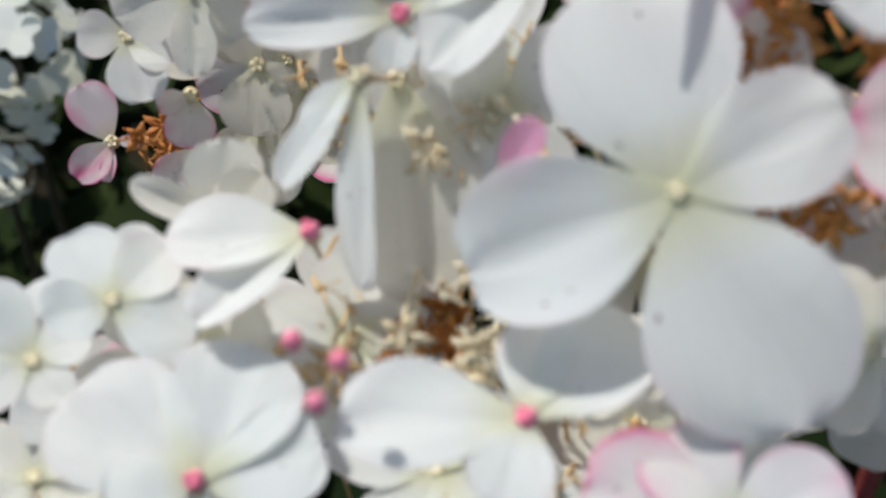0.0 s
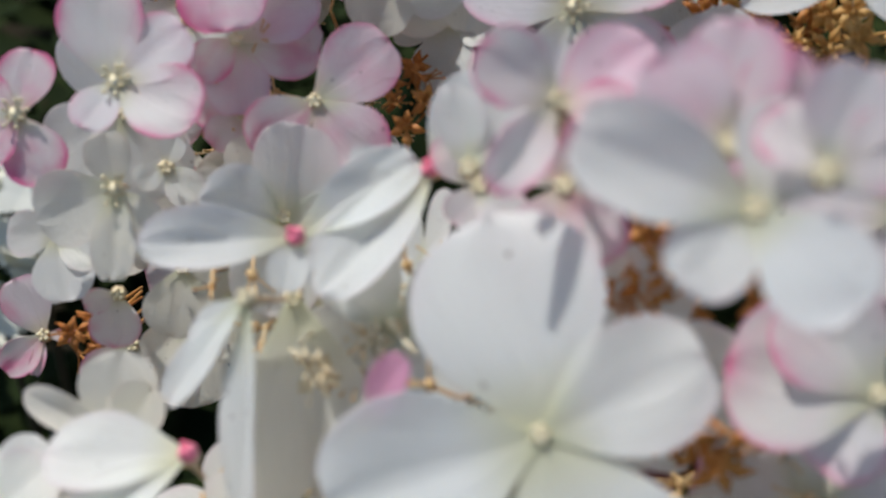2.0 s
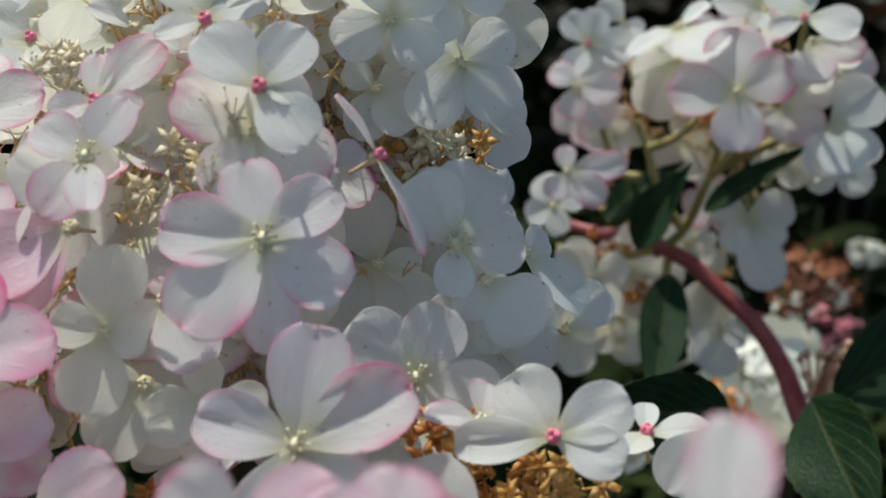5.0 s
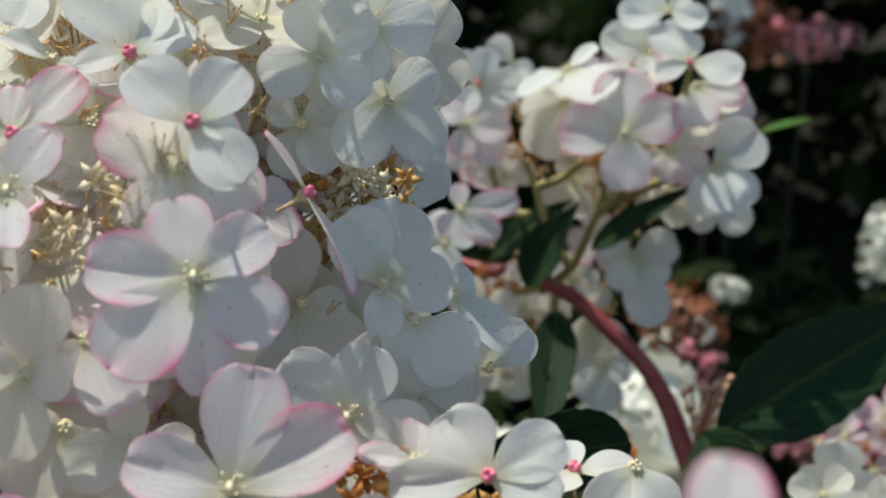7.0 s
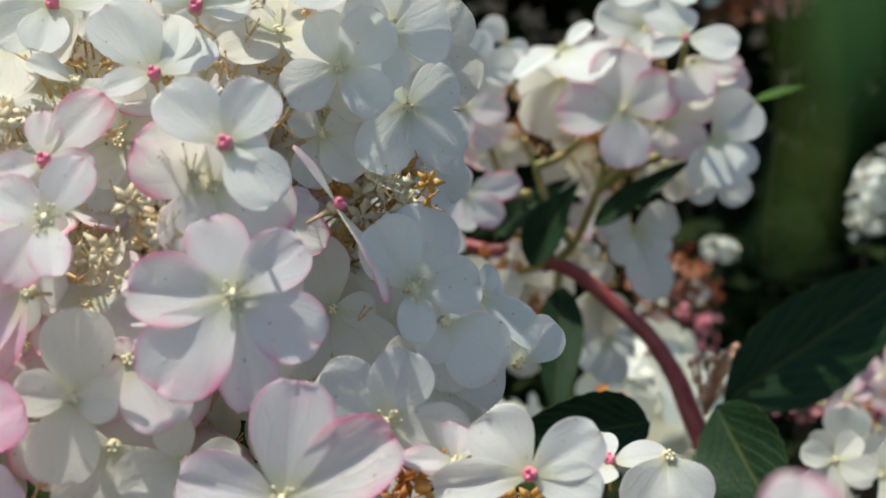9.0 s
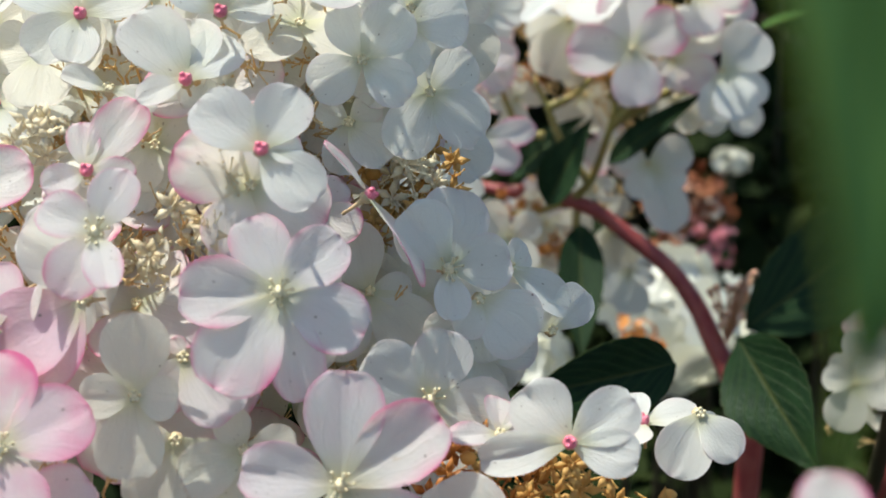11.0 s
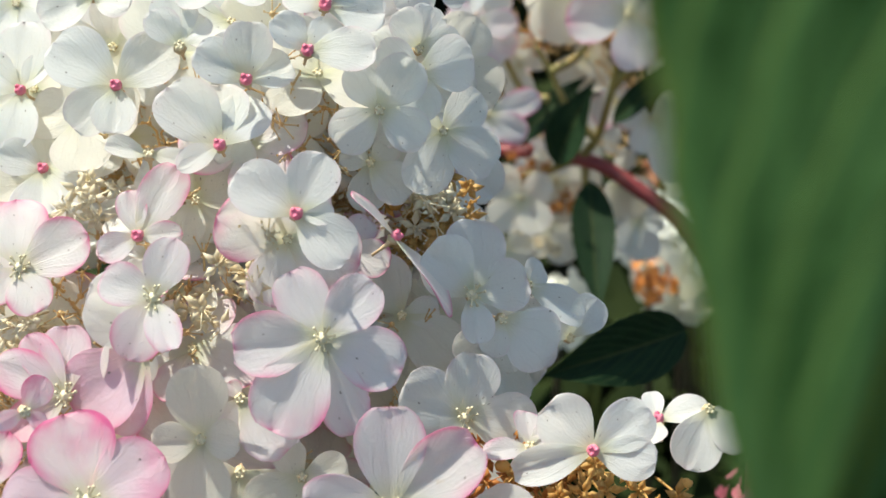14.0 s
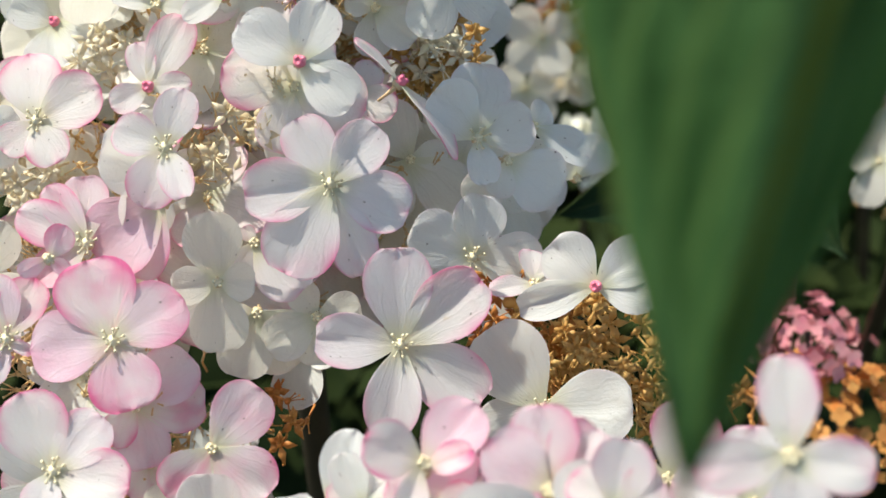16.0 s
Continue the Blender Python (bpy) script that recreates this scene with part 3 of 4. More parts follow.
floret(main_head, (-0.0279, 0.1409, 0.9772), (0.06, -0.80, 0.59), [(114, 6.4, 0.8), (4, 7.3, 0.8), (-99, 8.0, 0.8), (-156, 9.5, 0.8)], 3, "c")
floret(main_head, (-0.0360, 0.1466, 0.9886), (0.10, -0.84, 0.54), [(-132, 5.1, 0.8), (-56, 6.2, 0.8), (113, 3.2, 0.8), (-56, 11.2, 0.8)], 1, "c")
floret(main_head, (-0.0617, 0.1274, 0.9395), (0.24, -0.72, 0.66), [(138, 7.1, 0.8), (22, 7.3, 0.8), (-137, 7.7, 0.8), (-67, 8.3, 0.8)], 3, "c")
floret(main_head, (-0.0525, 0.1235, 0.9321), (0.18, -0.69, 0.70), [(-151, 7.8, 0.8), (19, 7.0, 0.8), (112, 6.2, 0.8), (-61, 7.8, 0.8)], 3, "c")
floret(main_head, (-0.0497, 0.1315, 0.9417), (0.17, -0.74, 0.65), [(-160, 6.9, 0.8), (8, 6.4, 0.8), (98, 6.3, 0.8), (-70, 6.9, 0.8)], 3, "c")
floret(main_head, (-0.0008, 0.1729, 1.0185), (0.26, -0.92, 0.31), [(32, 9.0, 0.8), (149, 10.7, 0.8), (-44, 10.7, 0.8), (-125, 10.9, 0.8)], 0, "c")
floret(main_head, (-0.0109, 0.1697, 1.0241), (0.14, -0.92, 0.36), [(-151, 9.0, 0.8), (-43, 8.9, 0.8), (112, 8.4, 0.8), (49, 9.9, 0.8)], 0, "c")
floret(main_head, (-0.0803, 0.1431, 0.9895), (0.18, -0.76, 0.63), [(143, 5.4, 0.8), (60, 4.4, 0.8), (-115, 6.7, 0.8), (-54, 4.9, 0.8)], 2, "c")
floret(main_head, (-0.0769, 0.1641, 1.0043), (0.31, -0.82, 0.48), [(-148, 7.3, 0.8), (15, 6.0, 0.8), (-66, 6.7, 0.8), (99, 7.4, 0.8)], 0, "c")
floret(main_head, (-0.0697, 0.2034, 1.0209), (-0.15, -0.75, 0.65), [(143, 7.1, 0.9), (33, 7.8, 0.9), (-75, 7.6, 0.9), (-150, 8.7, 0.9)], 3, "c")
floret(main_head, (-0.0731, 0.2178, 1.0327), (-0.15, -0.75, 0.65), [(158, 9.1, 0.9), (28, 7.2, 0.9), (-59, 9.1, 0.9), (-126, 8.3, 0.9)], 0, "c")
floret(main_head, (-0.0562, 0.2166, 1.0342), (-0.05, -0.75, 0.65), [(163, 8.6, 0.9), (12, 9.3, 0.9), (-52, 10.2, 0.9), (-122, 9.1, 0.9), (92, 10.4, 0.9)], 0, "c")
fertile_cluster(main_head, (-0.0351, 0.1562, 1.0064), (0, -0.9, 0.4), 4, 0.005, TAN, 0)
fertile_cluster(main_head, (-0.0567, 0.1681, 1.0132), (0, -0.9, 0.4), 4, 0.005, TAN, 1)
fertile_cluster(main_head, (-0.0045, 0.1748, 1.0026), (0, -0.9, 0.4), 14, 0.006, TAN, 2)
fertile_cluster(main_head, (0.0100, 0.1401, 0.9649), (0, -0.9, 0.4), 30, 0.010, GOLD, 3)
fertile_cluster(main_head, (0.0187, 0.1407, 0.9630), (0, -0.9, 0.4), 26, 0.009, GOLD, 61)
fertile_cluster(main_head, (0.0056, 0.1445, 0.9657), (0, -0.9, 0.4), 26, 0.010, DRY, 62)
fertile_cluster(main_head, (0.0239, 0.1338, 0.9584), (0, -0.9, 0.4), 24, 0.009, GOLD, 63)
fertile_cluster(main_head, (-0.0731, 0.1387, 0.9772), (0, -0.9, 0.4), 8, 0.006, FERTILE, 4)
fertile_cluster(main_head, (-0.0376, 0.1563, 0.9992), (0, -0.9, 0.4), 3, 0.004, TAN, 5)
fertile_cluster(main_head, (-0.0722, 0.1670, 0.9930), (0, -0.9, 0.4), 8, 0.005, TAN, 6)
fertile_cluster(main_head, (-0.0300, 0.1554, 1.0110), (0, -0.9, 0.4), 6, 0.003, TAN, 7)
fertile_cluster(main_head, (0.0015, 0.1401, 0.9732), (0, -0.9, 0.4), 6, 0.005, DRY, 8)
fertile_cluster(main_head, (-0.0570, 0.1306, 0.9629), (0, -0.9, 0.4), 6, 0.005, FERTILE, 9)
fertile_cluster(main_head, (-0.0352, 0.1360, 0.9639), (0, -0.9, 0.4), 8, 0.006, DRY, 10)
fertile_cluster(main_head, (-0.0771, 0.1139, 0.9374), (0, -0.9, 0.4), 8, 0.004, DRY, 31)
fertile_cluster(main_head, (-0.0374, 0.1629, 0.9965), (0, -0.9, 0.4), 5, 0.005, TAN, 81)
fertile_cluster(main_head, (-0.0430, 0.1607, 0.9927), (0, -0.9, 0.4), 5, 0.005, TAN, 82)
fertile_cluster(main_head, (-0.0034, 0.1787, 0.9995), (0, -0.9, 0.4), 34, 0.009, GOLD, 83)
fertile_cluster(main_head, (-0.0719, 0.1636, 0.9928), (0, -0.9, 0.4), 5, 0.006, TAN, 84)
fertile_cluster(main_head, (-0.0594, 0.1733, 1.0081), (0, -0.9, 0.4), 4, 0.006, TAN, 85)
fill_head(main_head, 0.012, 0.005, 3)
floret(main_head, (0.0020, 0.1948, 1.0364), (0.24, -0.86, 0.45), [(-162, 9.2, 0.8), (-52, 5.5, 0.8), (111, 7.6, 0.8), (21, 4.4, 0.8)], 0, "c")
floret(main_head, (-0.0028, 0.1862, 1.0282), (0.26, -0.87, 0.41), [(-11, 8.0, 1), (112, 7.5, 0.8), (59, 8.2, 0.8)], 0, "c")
floret(main_head, (-0.0040, 0.1726, 1.0290), (0.27, -0.90, 0.34), [(2, 9.1, 1), (145, 7.9, 0.8), (-98, 8.1, 0.8)], 0, "c")
floret(main_head, (-0.0011, 0.1885, 1.0166), (0.26, -0.89, 0.37), [(139, 7.1, 0.8), (-14, 8.8, 0.8), (-125, 9.6, 0.8), (30, 9.5, 0.8)], 0, "c")
floret(main_head, (-0.0153, 0.1283, 0.9794), (-0.01, -0.80, 0.60), [(169, 13.2, 0.62), (-105, 14.1, 0.6), (-41, 15.4, 0.66), (32, 16.0, 0.62), (86, 15.0, 0.66)], 1, "s")
floret(main_head, (0.0157, 0.1356, 0.9802), (-0.17, -0.81, 0.56), [(135, 10.0, 0.85), (37, 10.7, 0.72), (-9, 9.7, 0.7), (-164, 12.9, 0.45)], 0, "p")
floret(main_head, (-0.0609, 0.1460, 0.9925), (0.03, -0.69, 0.72), [(87, 11.1, 0.65), (147, 11.6, 0.62), (-151, 9.6, 0.62), (117, 11.1, 0.5)], 2, "s")
floret(main_head, (-0.0449, 0.1221, 0.9693), (0.15, -0.76, 0.63), [(37, 11.7, 0.8), (-149, 9.6, 0.8), (-53, 11.3, 0.8)], 2, "c")
floret(main_head, (-0.0562, 0.1298, 0.9726), (0.22, -0.69, 0.69), [(-15, 10.8, 0.8), (26, 11.4, 0.8), (-95, 9.8, 0.8), (-143, 6.9, 0.8)], 2, "c")
floret(main_head, (0.0052, 0.1260, 0.9651), (-0.11, -0.73, 0.68), [(122, 15.4, 0.8), (0, 14.4, 0.8), (-79, 11.0, 0.8), (-160, 10.4, 0.8)], 0, "s")
floret(main_head, (0.0065, 0.1383, 0.9799), (0.40, -0.39, 0.83), [(145, 7.5, 0.5), (46, 6.5, 0.8), (-7, 6.7, 0.7)], 1, "c")
floret(main_head, (0.0057, 0.1572, 0.9917), (0.24, -0.86, 0.45), [(-45, 10.5, 1.05), (-129, 6.6, 0.8)], 0, "c")
floret(main_head, (-0.0106, 0.1579, 1.0075), (0.73, -0.00, 0.68), [(-115, 15.0, 0.55), (85, 10.1, 0.5)], 1, "p")
floret(main_head, (0.0109, 0.1633, 0.9941), (0.47, -0.72, 0.52), [(-49, 12.3, 0.5), (40, 4.9, 0.8), (8, 4.9, 0.7)], 0, "c")
floret(main_head, (0.0180, 0.1625, 0.9837), (0.25, -0.88, 0.40), [(44, 8.4, 0.85), (133, 6.7, 0.8)], 0, "c")
floret(main_head, (0.0292, 0.1473, 0.9758), (-0.10, -0.09, 0.99), [(54, 9.1, 0.7), (-76, 6.7, 0.8), (135, 5.9, 0.6)], 0, "p")
floret(main_head, (0.0368, 0.1454, 0.9783), (0.06, -0.73, 0.68), [(-60, 8.3, 0.8), (-124, 10.4, 0.8), (-21, 2.9, 0.6)], 0, "c")
floret(main_head, (-0.0780, 0.1136, 0.9711), (0.19, -0.62, 0.76), [(72, 8.3, 0.8), (138, 6.4, 0.8), (-72, 8.8, 0.8), (-134, 7.0, 0.8)], 2, "s")
floret(main_head, (-0.0660, 0.1095, 0.9644), (0.21, -0.78, 0.59), [(-164, 9.5, 0.95), (-97, 10.8, 0.48), (-64, 8.5, 0.75), (93, 6.8, 0.8)], 3, "s")
floret(main_head, (-0.0768, 0.1121, 0.9545), (0.34, -0.57, 0.75), [(161, 5.9, 1), (-95, 8.9, 0.78), (-53, 6.6, 0.7)], 0, "c")
floret(main_head, (-0.0824, 0.1111, 0.9380), (0.35, -0.60, 0.72), [(100, 8.6, 0.74), (-151, 6.9, 0.7), (-117, 5.6, 0.35), (-16, 4.6, 0.4)], 2, "c")
floret(main_head, (-0.0699, 0.1105, 0.9470), (0.32, -0.73, 0.60), [(-106, 6.7, 0.95), (-174, 4.5, 0.7)], 1, "c")
floret(main_head, (-0.0611, 0.1117, 0.9511), (0.27, -0.76, 0.60), [(-104, 8.7, 1), (112, 5.5, 0.9), (-46, 5.0, 0.8)], 3, "c")
floret(main_head, (-0.0628, 0.1127, 0.9399), (0.26, -0.73, 0.63), [(-96, 10.5, 0.95), (-153, 6.8, 0.8)], 3, "c")
floret(main_head, (-0.0705, 0.1115, 0.9371), (0.31, -0.71, 0.64), [(-139, 8.0, 0.95), (-101, 6.3, 0.8)], 1, "c")
floret(main_head, (-0.0500, 0.1228, 0.9555), (0.19, -0.76, 0.62), [(180, 12.2, 0.9), (91, 4.8, 0.8), (-131, 12.6, 0.9), (20, 3.1, 0.8)], 3, "c")
floret(main_head, (-0.0558, 0.1158, 0.9445), (0.22, -0.76, 0.61), [(-116, 9.8, 0.9), (-79, 8.4, 0.8), (178, 5.7, 0.8)], 3, "c")
floret(main_head, (-0.0525, 0.1185, 0.9590), (0.29, -0.76, 0.59), [(-171, 8.9, 0.9), (96, 6.4, 0.9), (-64, 7.6, 0.8), (-4, 7.2, 0.8)], 3, "c")
floret(main_head, (-0.0553, 0.1256, 0.9648), (0.30, -0.79, 0.54), [(-144, 5.9, 0.8), (-69, 6.8, 0.7), (165, 6.2, 0.8)], 2, "c")
floret(main_head, (-0.0627, 0.1167, 0.9625), (0.28, -0.75, 0.60), [(-57, 5.9, 0.8), (-161, 4.2, 0.8), (63, 3.9, 0.8)], 0, "c")
floret(main_head, (-0.0728, 0.1337, 0.9853), (0.22, -0.64, 0.74), [(90, 10.1, 0.75), (50, 10.0, 0.7), (-50, 4.4, 0.45), (-166, 4.7, 0.7), (-122, 7.1, 0.5)], 2, "s")
floret(main_head, (-0.0656, 0.1408, 0.9939), (0.38, -0.82, 0.43), [(-173, 4.9, 0.6), (-53, 3.4, 0.7), (44, 5.6, 0.8)], 4, "c")

# ---- near flower head ----
near_head = flower_head("white hydrangea flower head close by with blush petals", [(0.05, 0.25, 0.0), (0.03, 0.20, 0.6), (0.0, 0.14, 0.88), (-0.01, 0.12, 0.94)], [0.006, 0.005, 0.004, 0.003], STEM_RED)
floret(near_head, (-0.0141, 0.0708, 0.9723), (-0.09, -0.65, 0.75), [(114, 18.9, 0.85), (35, 15.0, 0.72), (-55, 21.7, 0.78), (-151, 19.3, 0.7)], 0, "c")
floret(near_head, (-0.0466, 0.0740, 0.9618), (0.00, -0.15, 0.99), [(-173, 13.6, 0.62), (-135, 13.9, 0.42)], 0, "p")
floret(near_head, (-0.0426, 0.0852, 0.9716), (-0.55, -0.60, 0.58), [(-62, 20.7, 0.24), (-112, 8.2, 0.5), (-100, 13.7, 0.32)], 0, "c")
floret(near_head, (-0.0405, 0.0915, 0.9662), (0.15, -0.80, 0.58), [(-86, 22.8, 0.62)], 3, "c")
floret(near_head, (-0.0539, 0.0519, 0.9534), (0.16, -0.19, 0.97), [(111, 14.5, 0.9), (38, 13.9, 0.9), (-15, 11.8, 0.8), (161, 7.9, 0.8)], 0, "p")
floret(near_head, (-0.0257, 0.0570, 0.9584), (-0.00, -0.17, 0.99), [(-176, 16.2, 0.6), (84, 9.7, 0.7), (44, 13.3, 0.7), (-102, 8.0, 0.9)], 0, "p")
floret(near_head, (-0.0729, 0.0645, 0.9525), (0.13, -0.37, 0.92), [(119, 9.1, 0.8), (18, 6.5, 0.8), (-64, 5.7, 0.8), (-156, 7.3, 0.8)], 0, "c")
floret(near_head, (-0.0698, 0.0533, 0.9499), (0.19, -0.19, 0.96), [(113, 7.4, 0.8), (3, 6.0, 0.8), (-60, 6.7, 0.8), (-177, 5.7, 0.8)], 3, "c")
floret(near_head, (0.0132, 0.0781, 0.9723), (-0.13, -0.69, 0.71), [(179, 12.7, 1), (141, 10.9, 0.9), (-116, 8.3, 0.8)], 1, "c")
floret(near_head, (-0.0090, 0.0501, 0.9553), (-0.15, -0.35, 0.93), [(-171, 12.5, 0.9), (144, 9.3, 0.9), (45, 10.1, 0.8)], 1, "c")
floret(near_head, (-0.0164, 0.0677, 0.9534), (-0.07, -0.39, 0.92), [(171, 6.1, 0.8), (-49, 6.0, 0.8), (-122, 7.4, 0.8), (101, 4.3, 0.8)], 3, "c")
floret(near_head, (0.0043, 0.0681, 0.9564), (-0.16, -0.62, 0.77), [(134, 8.2, 0.8), (71, 7.2, 0.8), (-108, 8.3, 0.8), (-55, 7.4, 0.8)], 3, "c")
floret(near_head, (-0.0645, 0.0673, 0.9586), (0.26, -0.30, 0.92), [(91, 8.2, 0.85), (17, 7.8, 0.85), (173, 6.8, 0.9), (-56, 8.6, 0.9)], 0, "c")
floret(near_head, (-0.0568, 0.0687, 0.9508), (0.19, -0.37, 0.91), [(111, 7.2, 0.85), (13, 6.3, 0.85), (-148, 5.6, 0.8), (-60, 6.6, 0.8)], 3, "c")
for place in ((-0.0446, 0.0575, 0.9668), (-0.0402, 0.0549, 0.9679), (-0.0413, 0.0506, 0.9682)):
    child("bud", mesh_of("bud", *bead(place, 0.0009, 1.2, 6, 10), EYE_PINK), near_head)
fertile_cluster(near_head, (0.0268, 0.0999, 0.9816), (0, -0.9, 0.4), 10, 0.006, DRY, 41)
fertile_cluster(near_head, (-0.0329, 0.0723, 0.9509), (0, -0.9, 0.4), 9, 0.006, TAN, 74)
fertile_cluster(near_head, (-0.0356, 0.0740, 0.9481), (0, -0.9, 0.4), 8, 0.004, DRY, 0)
fertile_cluster(near_head, (-0.0322, 0.0913, 0.9608), (0, -0.9, 0.4), 5, 0.005, TAN, 1)
fertile_cluster(near_head, (-0.0068, 0.0901, 0.9727), (0, -0.9, 0.4), 8, 0.005, DRY, 2)
fertile_cluster(near_head, (-0.0451, 0.0719, 0.9473), (0, -0.9, 0.4), 12, 0.007, FERTILE, 3)
fertile_cluster(near_head, (-0.0057, 0.0901, 0.9718), (0, -0.9, 0.4), 8, 0.005, DRY, 4)
fertile_cluster(near_head, (-0.0331, 0.0875, 0.9620), (0, -0.9, 0.4), 4, 0.005, TAN, 5)
fertile_cluster(near_head, (0.0001, 0.0832, 0.9624), (0, -0.9, 0.4), 8, 0.005, DRY, 6)
fertile_cluster(near_head, (0.0047, 0.0854, 0.9749), (0, -0.9, 0.4), 6, 0.004, DRY, 7)
fill_head(near_head, 0.014, 0.005, 2)
floret(near_head, (-0.0398, 0.0929, 0.9729), (0.15, -0.57, 0.81), [(178, 15.0, 0.42), (27, 14.4, 0.42), (-107, 5.7, 0.7)], 0, "p")
floret(near_head, (-0.0672, 0.0729, 0.9539), (0.07, -0.27, 0.96), [(144, 6.9, 0.9), (43, 7.2, 0.9), (-160, 10.0, 0.8), (-53, 4.4, 0.8)], 0, "c")
floret(near_head, (-0.0000, 0.0724, 0.9950), (-0.03, -0.67, 0.74), [(66, 8.4, 0.9), (163, 13.8, 0.58), (-128, 7.8, 0.8), (-43, 10.0, 0.75)], 0, "c")
floret(near_head, (-0.0015, 0.0792, 0.9955), (-0.02, -0.64, 0.77), [(89, 9.6, 0.8), (135, 8.6, 0.8), (45, 9.0, 0.8)], 2, "c")
floret(near_head, (-0.0147, 0.0906, 0.9899), (0.02, -0.47, 0.88), [(41, 10.2, 0.75), (6, 6.6, 0.6)], 4, "c")
floret(near_head, (-0.0147, 0.0897, 0.9919), (0.37, -0.66, 0.65), [(-145, 10.6, 0.45), (135, 8.1, 0.85)], 1, "c")
floret(near_head, (-0.0272, 0.0998, 0.9768), (-0.21, -0.62, 0.76), [(-110, 16.5, 0.5), (74, 10.5, 0.6), (-172, 8.6, 0.3)], 0, "p")
floret(near_head, (0.0197, 0.0665, 1.0089), (-0.22, -0.74, 0.64), [(95, 9.8, 0.6), (-168, 9.6, 0.52), (-6, 7.8, 0.7), (-81, 8.5, 0.7)], 1, "c")
floret(near_head, (-0.0569, 0.0798, 0.9562), (0.10, -0.69, 0.72), [(86, 8.8, 0.9), (151, 10.4, 0.35), (51, 6.9, 0.8), (131, 5.6, 0.8)], 3, "c")
floret(near_head, (-0.0139, 0.0917, 0.9817), (0.03, -0.68, 0.73), [(139, 6.9, 0.8), (17, 5.7, 0.8), (-109, 8.1, 0.8), (-59, 8.1, 0.8)], 2, "c")
floret(near_head, (-0.0224, 0.0986, 0.9760), (0.10, -0.68, 0.73), [(126, 6.3, 0.8), (53, 7.6, 0.8), (-127, 4.7, 0.8), (-54, 6.3, 0.8)], 1, "c")
floret(near_head, (0.0241, 0.0854, 0.9825), (-0.15, -0.73, 0.67), [(165, 10.0, 0.9), (90, 9.5, 0.9), (-132, 6.3, 0.8)], 1, "c")
floret(near_head, (0.0165, 0.0957, 0.9780), (-0.07, -0.75, 0.66), [(172, 11.2, 0.8), (66, 10.5, 0.85), (-112, 8.8, 0.8), (-8, 8.7, 0.8)], 1, "c")
floret(near_head, (-0.0047, 0.0890, 0.9828), (-0.09, -0.75, 0.66), [(59, 10.3, 0.6), (101, 9.4, 0.5), (20, 7.8, 0.7)], 5, "c")
floret(near_head, (-0.0123, 0.0922, 0.9815), (-0.04, -0.75, 0.66), [(80, 9.3, 0.75), (137, 7.9, 0.7), (26, 6.6, 0.6)], 5, "c")
floret(near_head, (0.0043, 0.0724, 0.9983), (-0.17, -0.73, 0.66), [(82, 7.9, 0.8), (142, 5.9, 0.8), (33, 6.1, 0.9)], 1, "c")
floret(near_head, (-0.0227, 0.0931, 0.9820), (0.05, -0.63, 0.77), [(101, 7.8, 0.6), (52, 9.0, 0.7), (18, 6.4, 0.6)], 0, "c")
floret(near_head, (-0.0288, 0.0717, 0.9709), (-0.31, -0.62, 0.72), [(76, 7.1, 0.5)], 5, "c")

# ---- further flower head on its red stem ----
further_head = flower_head("white and pink hydrangea flower head on a red stem", [(0.13, 0.34, 0.0), (0.13, 0.335, 0.6), (0.1160, 0.3098, 0.8725), (0.1128, 0.3221, 0.8842), (0.1075, 0.3302, 0.8949), (0.1026, 0.3370, 0.9050), (0.0943, 0.3431, 0.9153), (0.0836, 0.3488, 0.9229), (0.0727, 0.3544, 0.9301), (0.0625, 0.3586, 0.9332)], [0.006, 0.005, 0.0038, 0.0036, 0.0034, 0.0031, 0.0028, 0.0026, 0.0025, 0.0026], STEM_RED)
for points in (
    [(0.0641, 0.3580, 0.9318), (0.0695, 0.3546, 0.9400), (0.0724, 0.3516, 0.9522), (0.0742, 0.3494, 0.9665), (0.0708, 0.3484, 0.9760)],
    [(0.0626, 0.3583, 0.9321), (0.0540, 0.3602, 0.9281), (0.0418, 0.3623, 0.9266), (0.0329, 0.3657, 0.9273)],
    [(0.0668, 0.3575, 0.9313), (0.0659, 0.3545, 0.9209), (0.0616, 0.3532, 0.9076)],
    [(0.0740, 0.3513, 0.9588), (0.0815, 0.3441, 0.9729), (0.0894, 0.3403, 0.9915), (0.0880, 0.3307, 1.0078)],
    [(0.0732, 0.3492, 0.9691), (0.0739, 0.3418, 0.9796), (0.0743, 0.3354, 0.9865)],
    [(0.0695, 0.3546, 0.9400), (0.0614, 0.3573, 0.9495), (0.0556, 0.3599, 0.9628), (0.0512, 0.3618, 0.9709)],
    [(0.0556, 0.3599, 0.9628), (0.0633, 0.3574, 0.9678), (0.0679, 0.3545, 0.9742)],
    [(0.0548, 0.3585, 0.9540), (0.0470, 0.3621, 0.9559), (0.0385, 0.3708, 0.9748)],
    [(0.0759, 0.3499, 0.9620), (0.0914, 0.3433, 0.9741), (0.1010, 0.3356, 0.9803)],
    [(0.0739, 0.3418, 0.9796), (0.0773, 0.3437, 0.9980), (0.0800, 0.3444, 1.0083)],
):
    v, f = tube(smooth_path(points), list(np.linspace(0.0016, 0.0008, (len(points) - 1) * 8 + 1)), 8)
    child("twig", mesh_of("twig", v, f, STEM_GREEN), further_head)
v, f = tube(smooth_path([(0.0514, 0.3709, 0.9310), (0.0445, 0.3746, 0.9303), (0.0355, 0.3790, 0.9308)]), list(np.linspace(0.0026, 0.0018, 17)), 8)
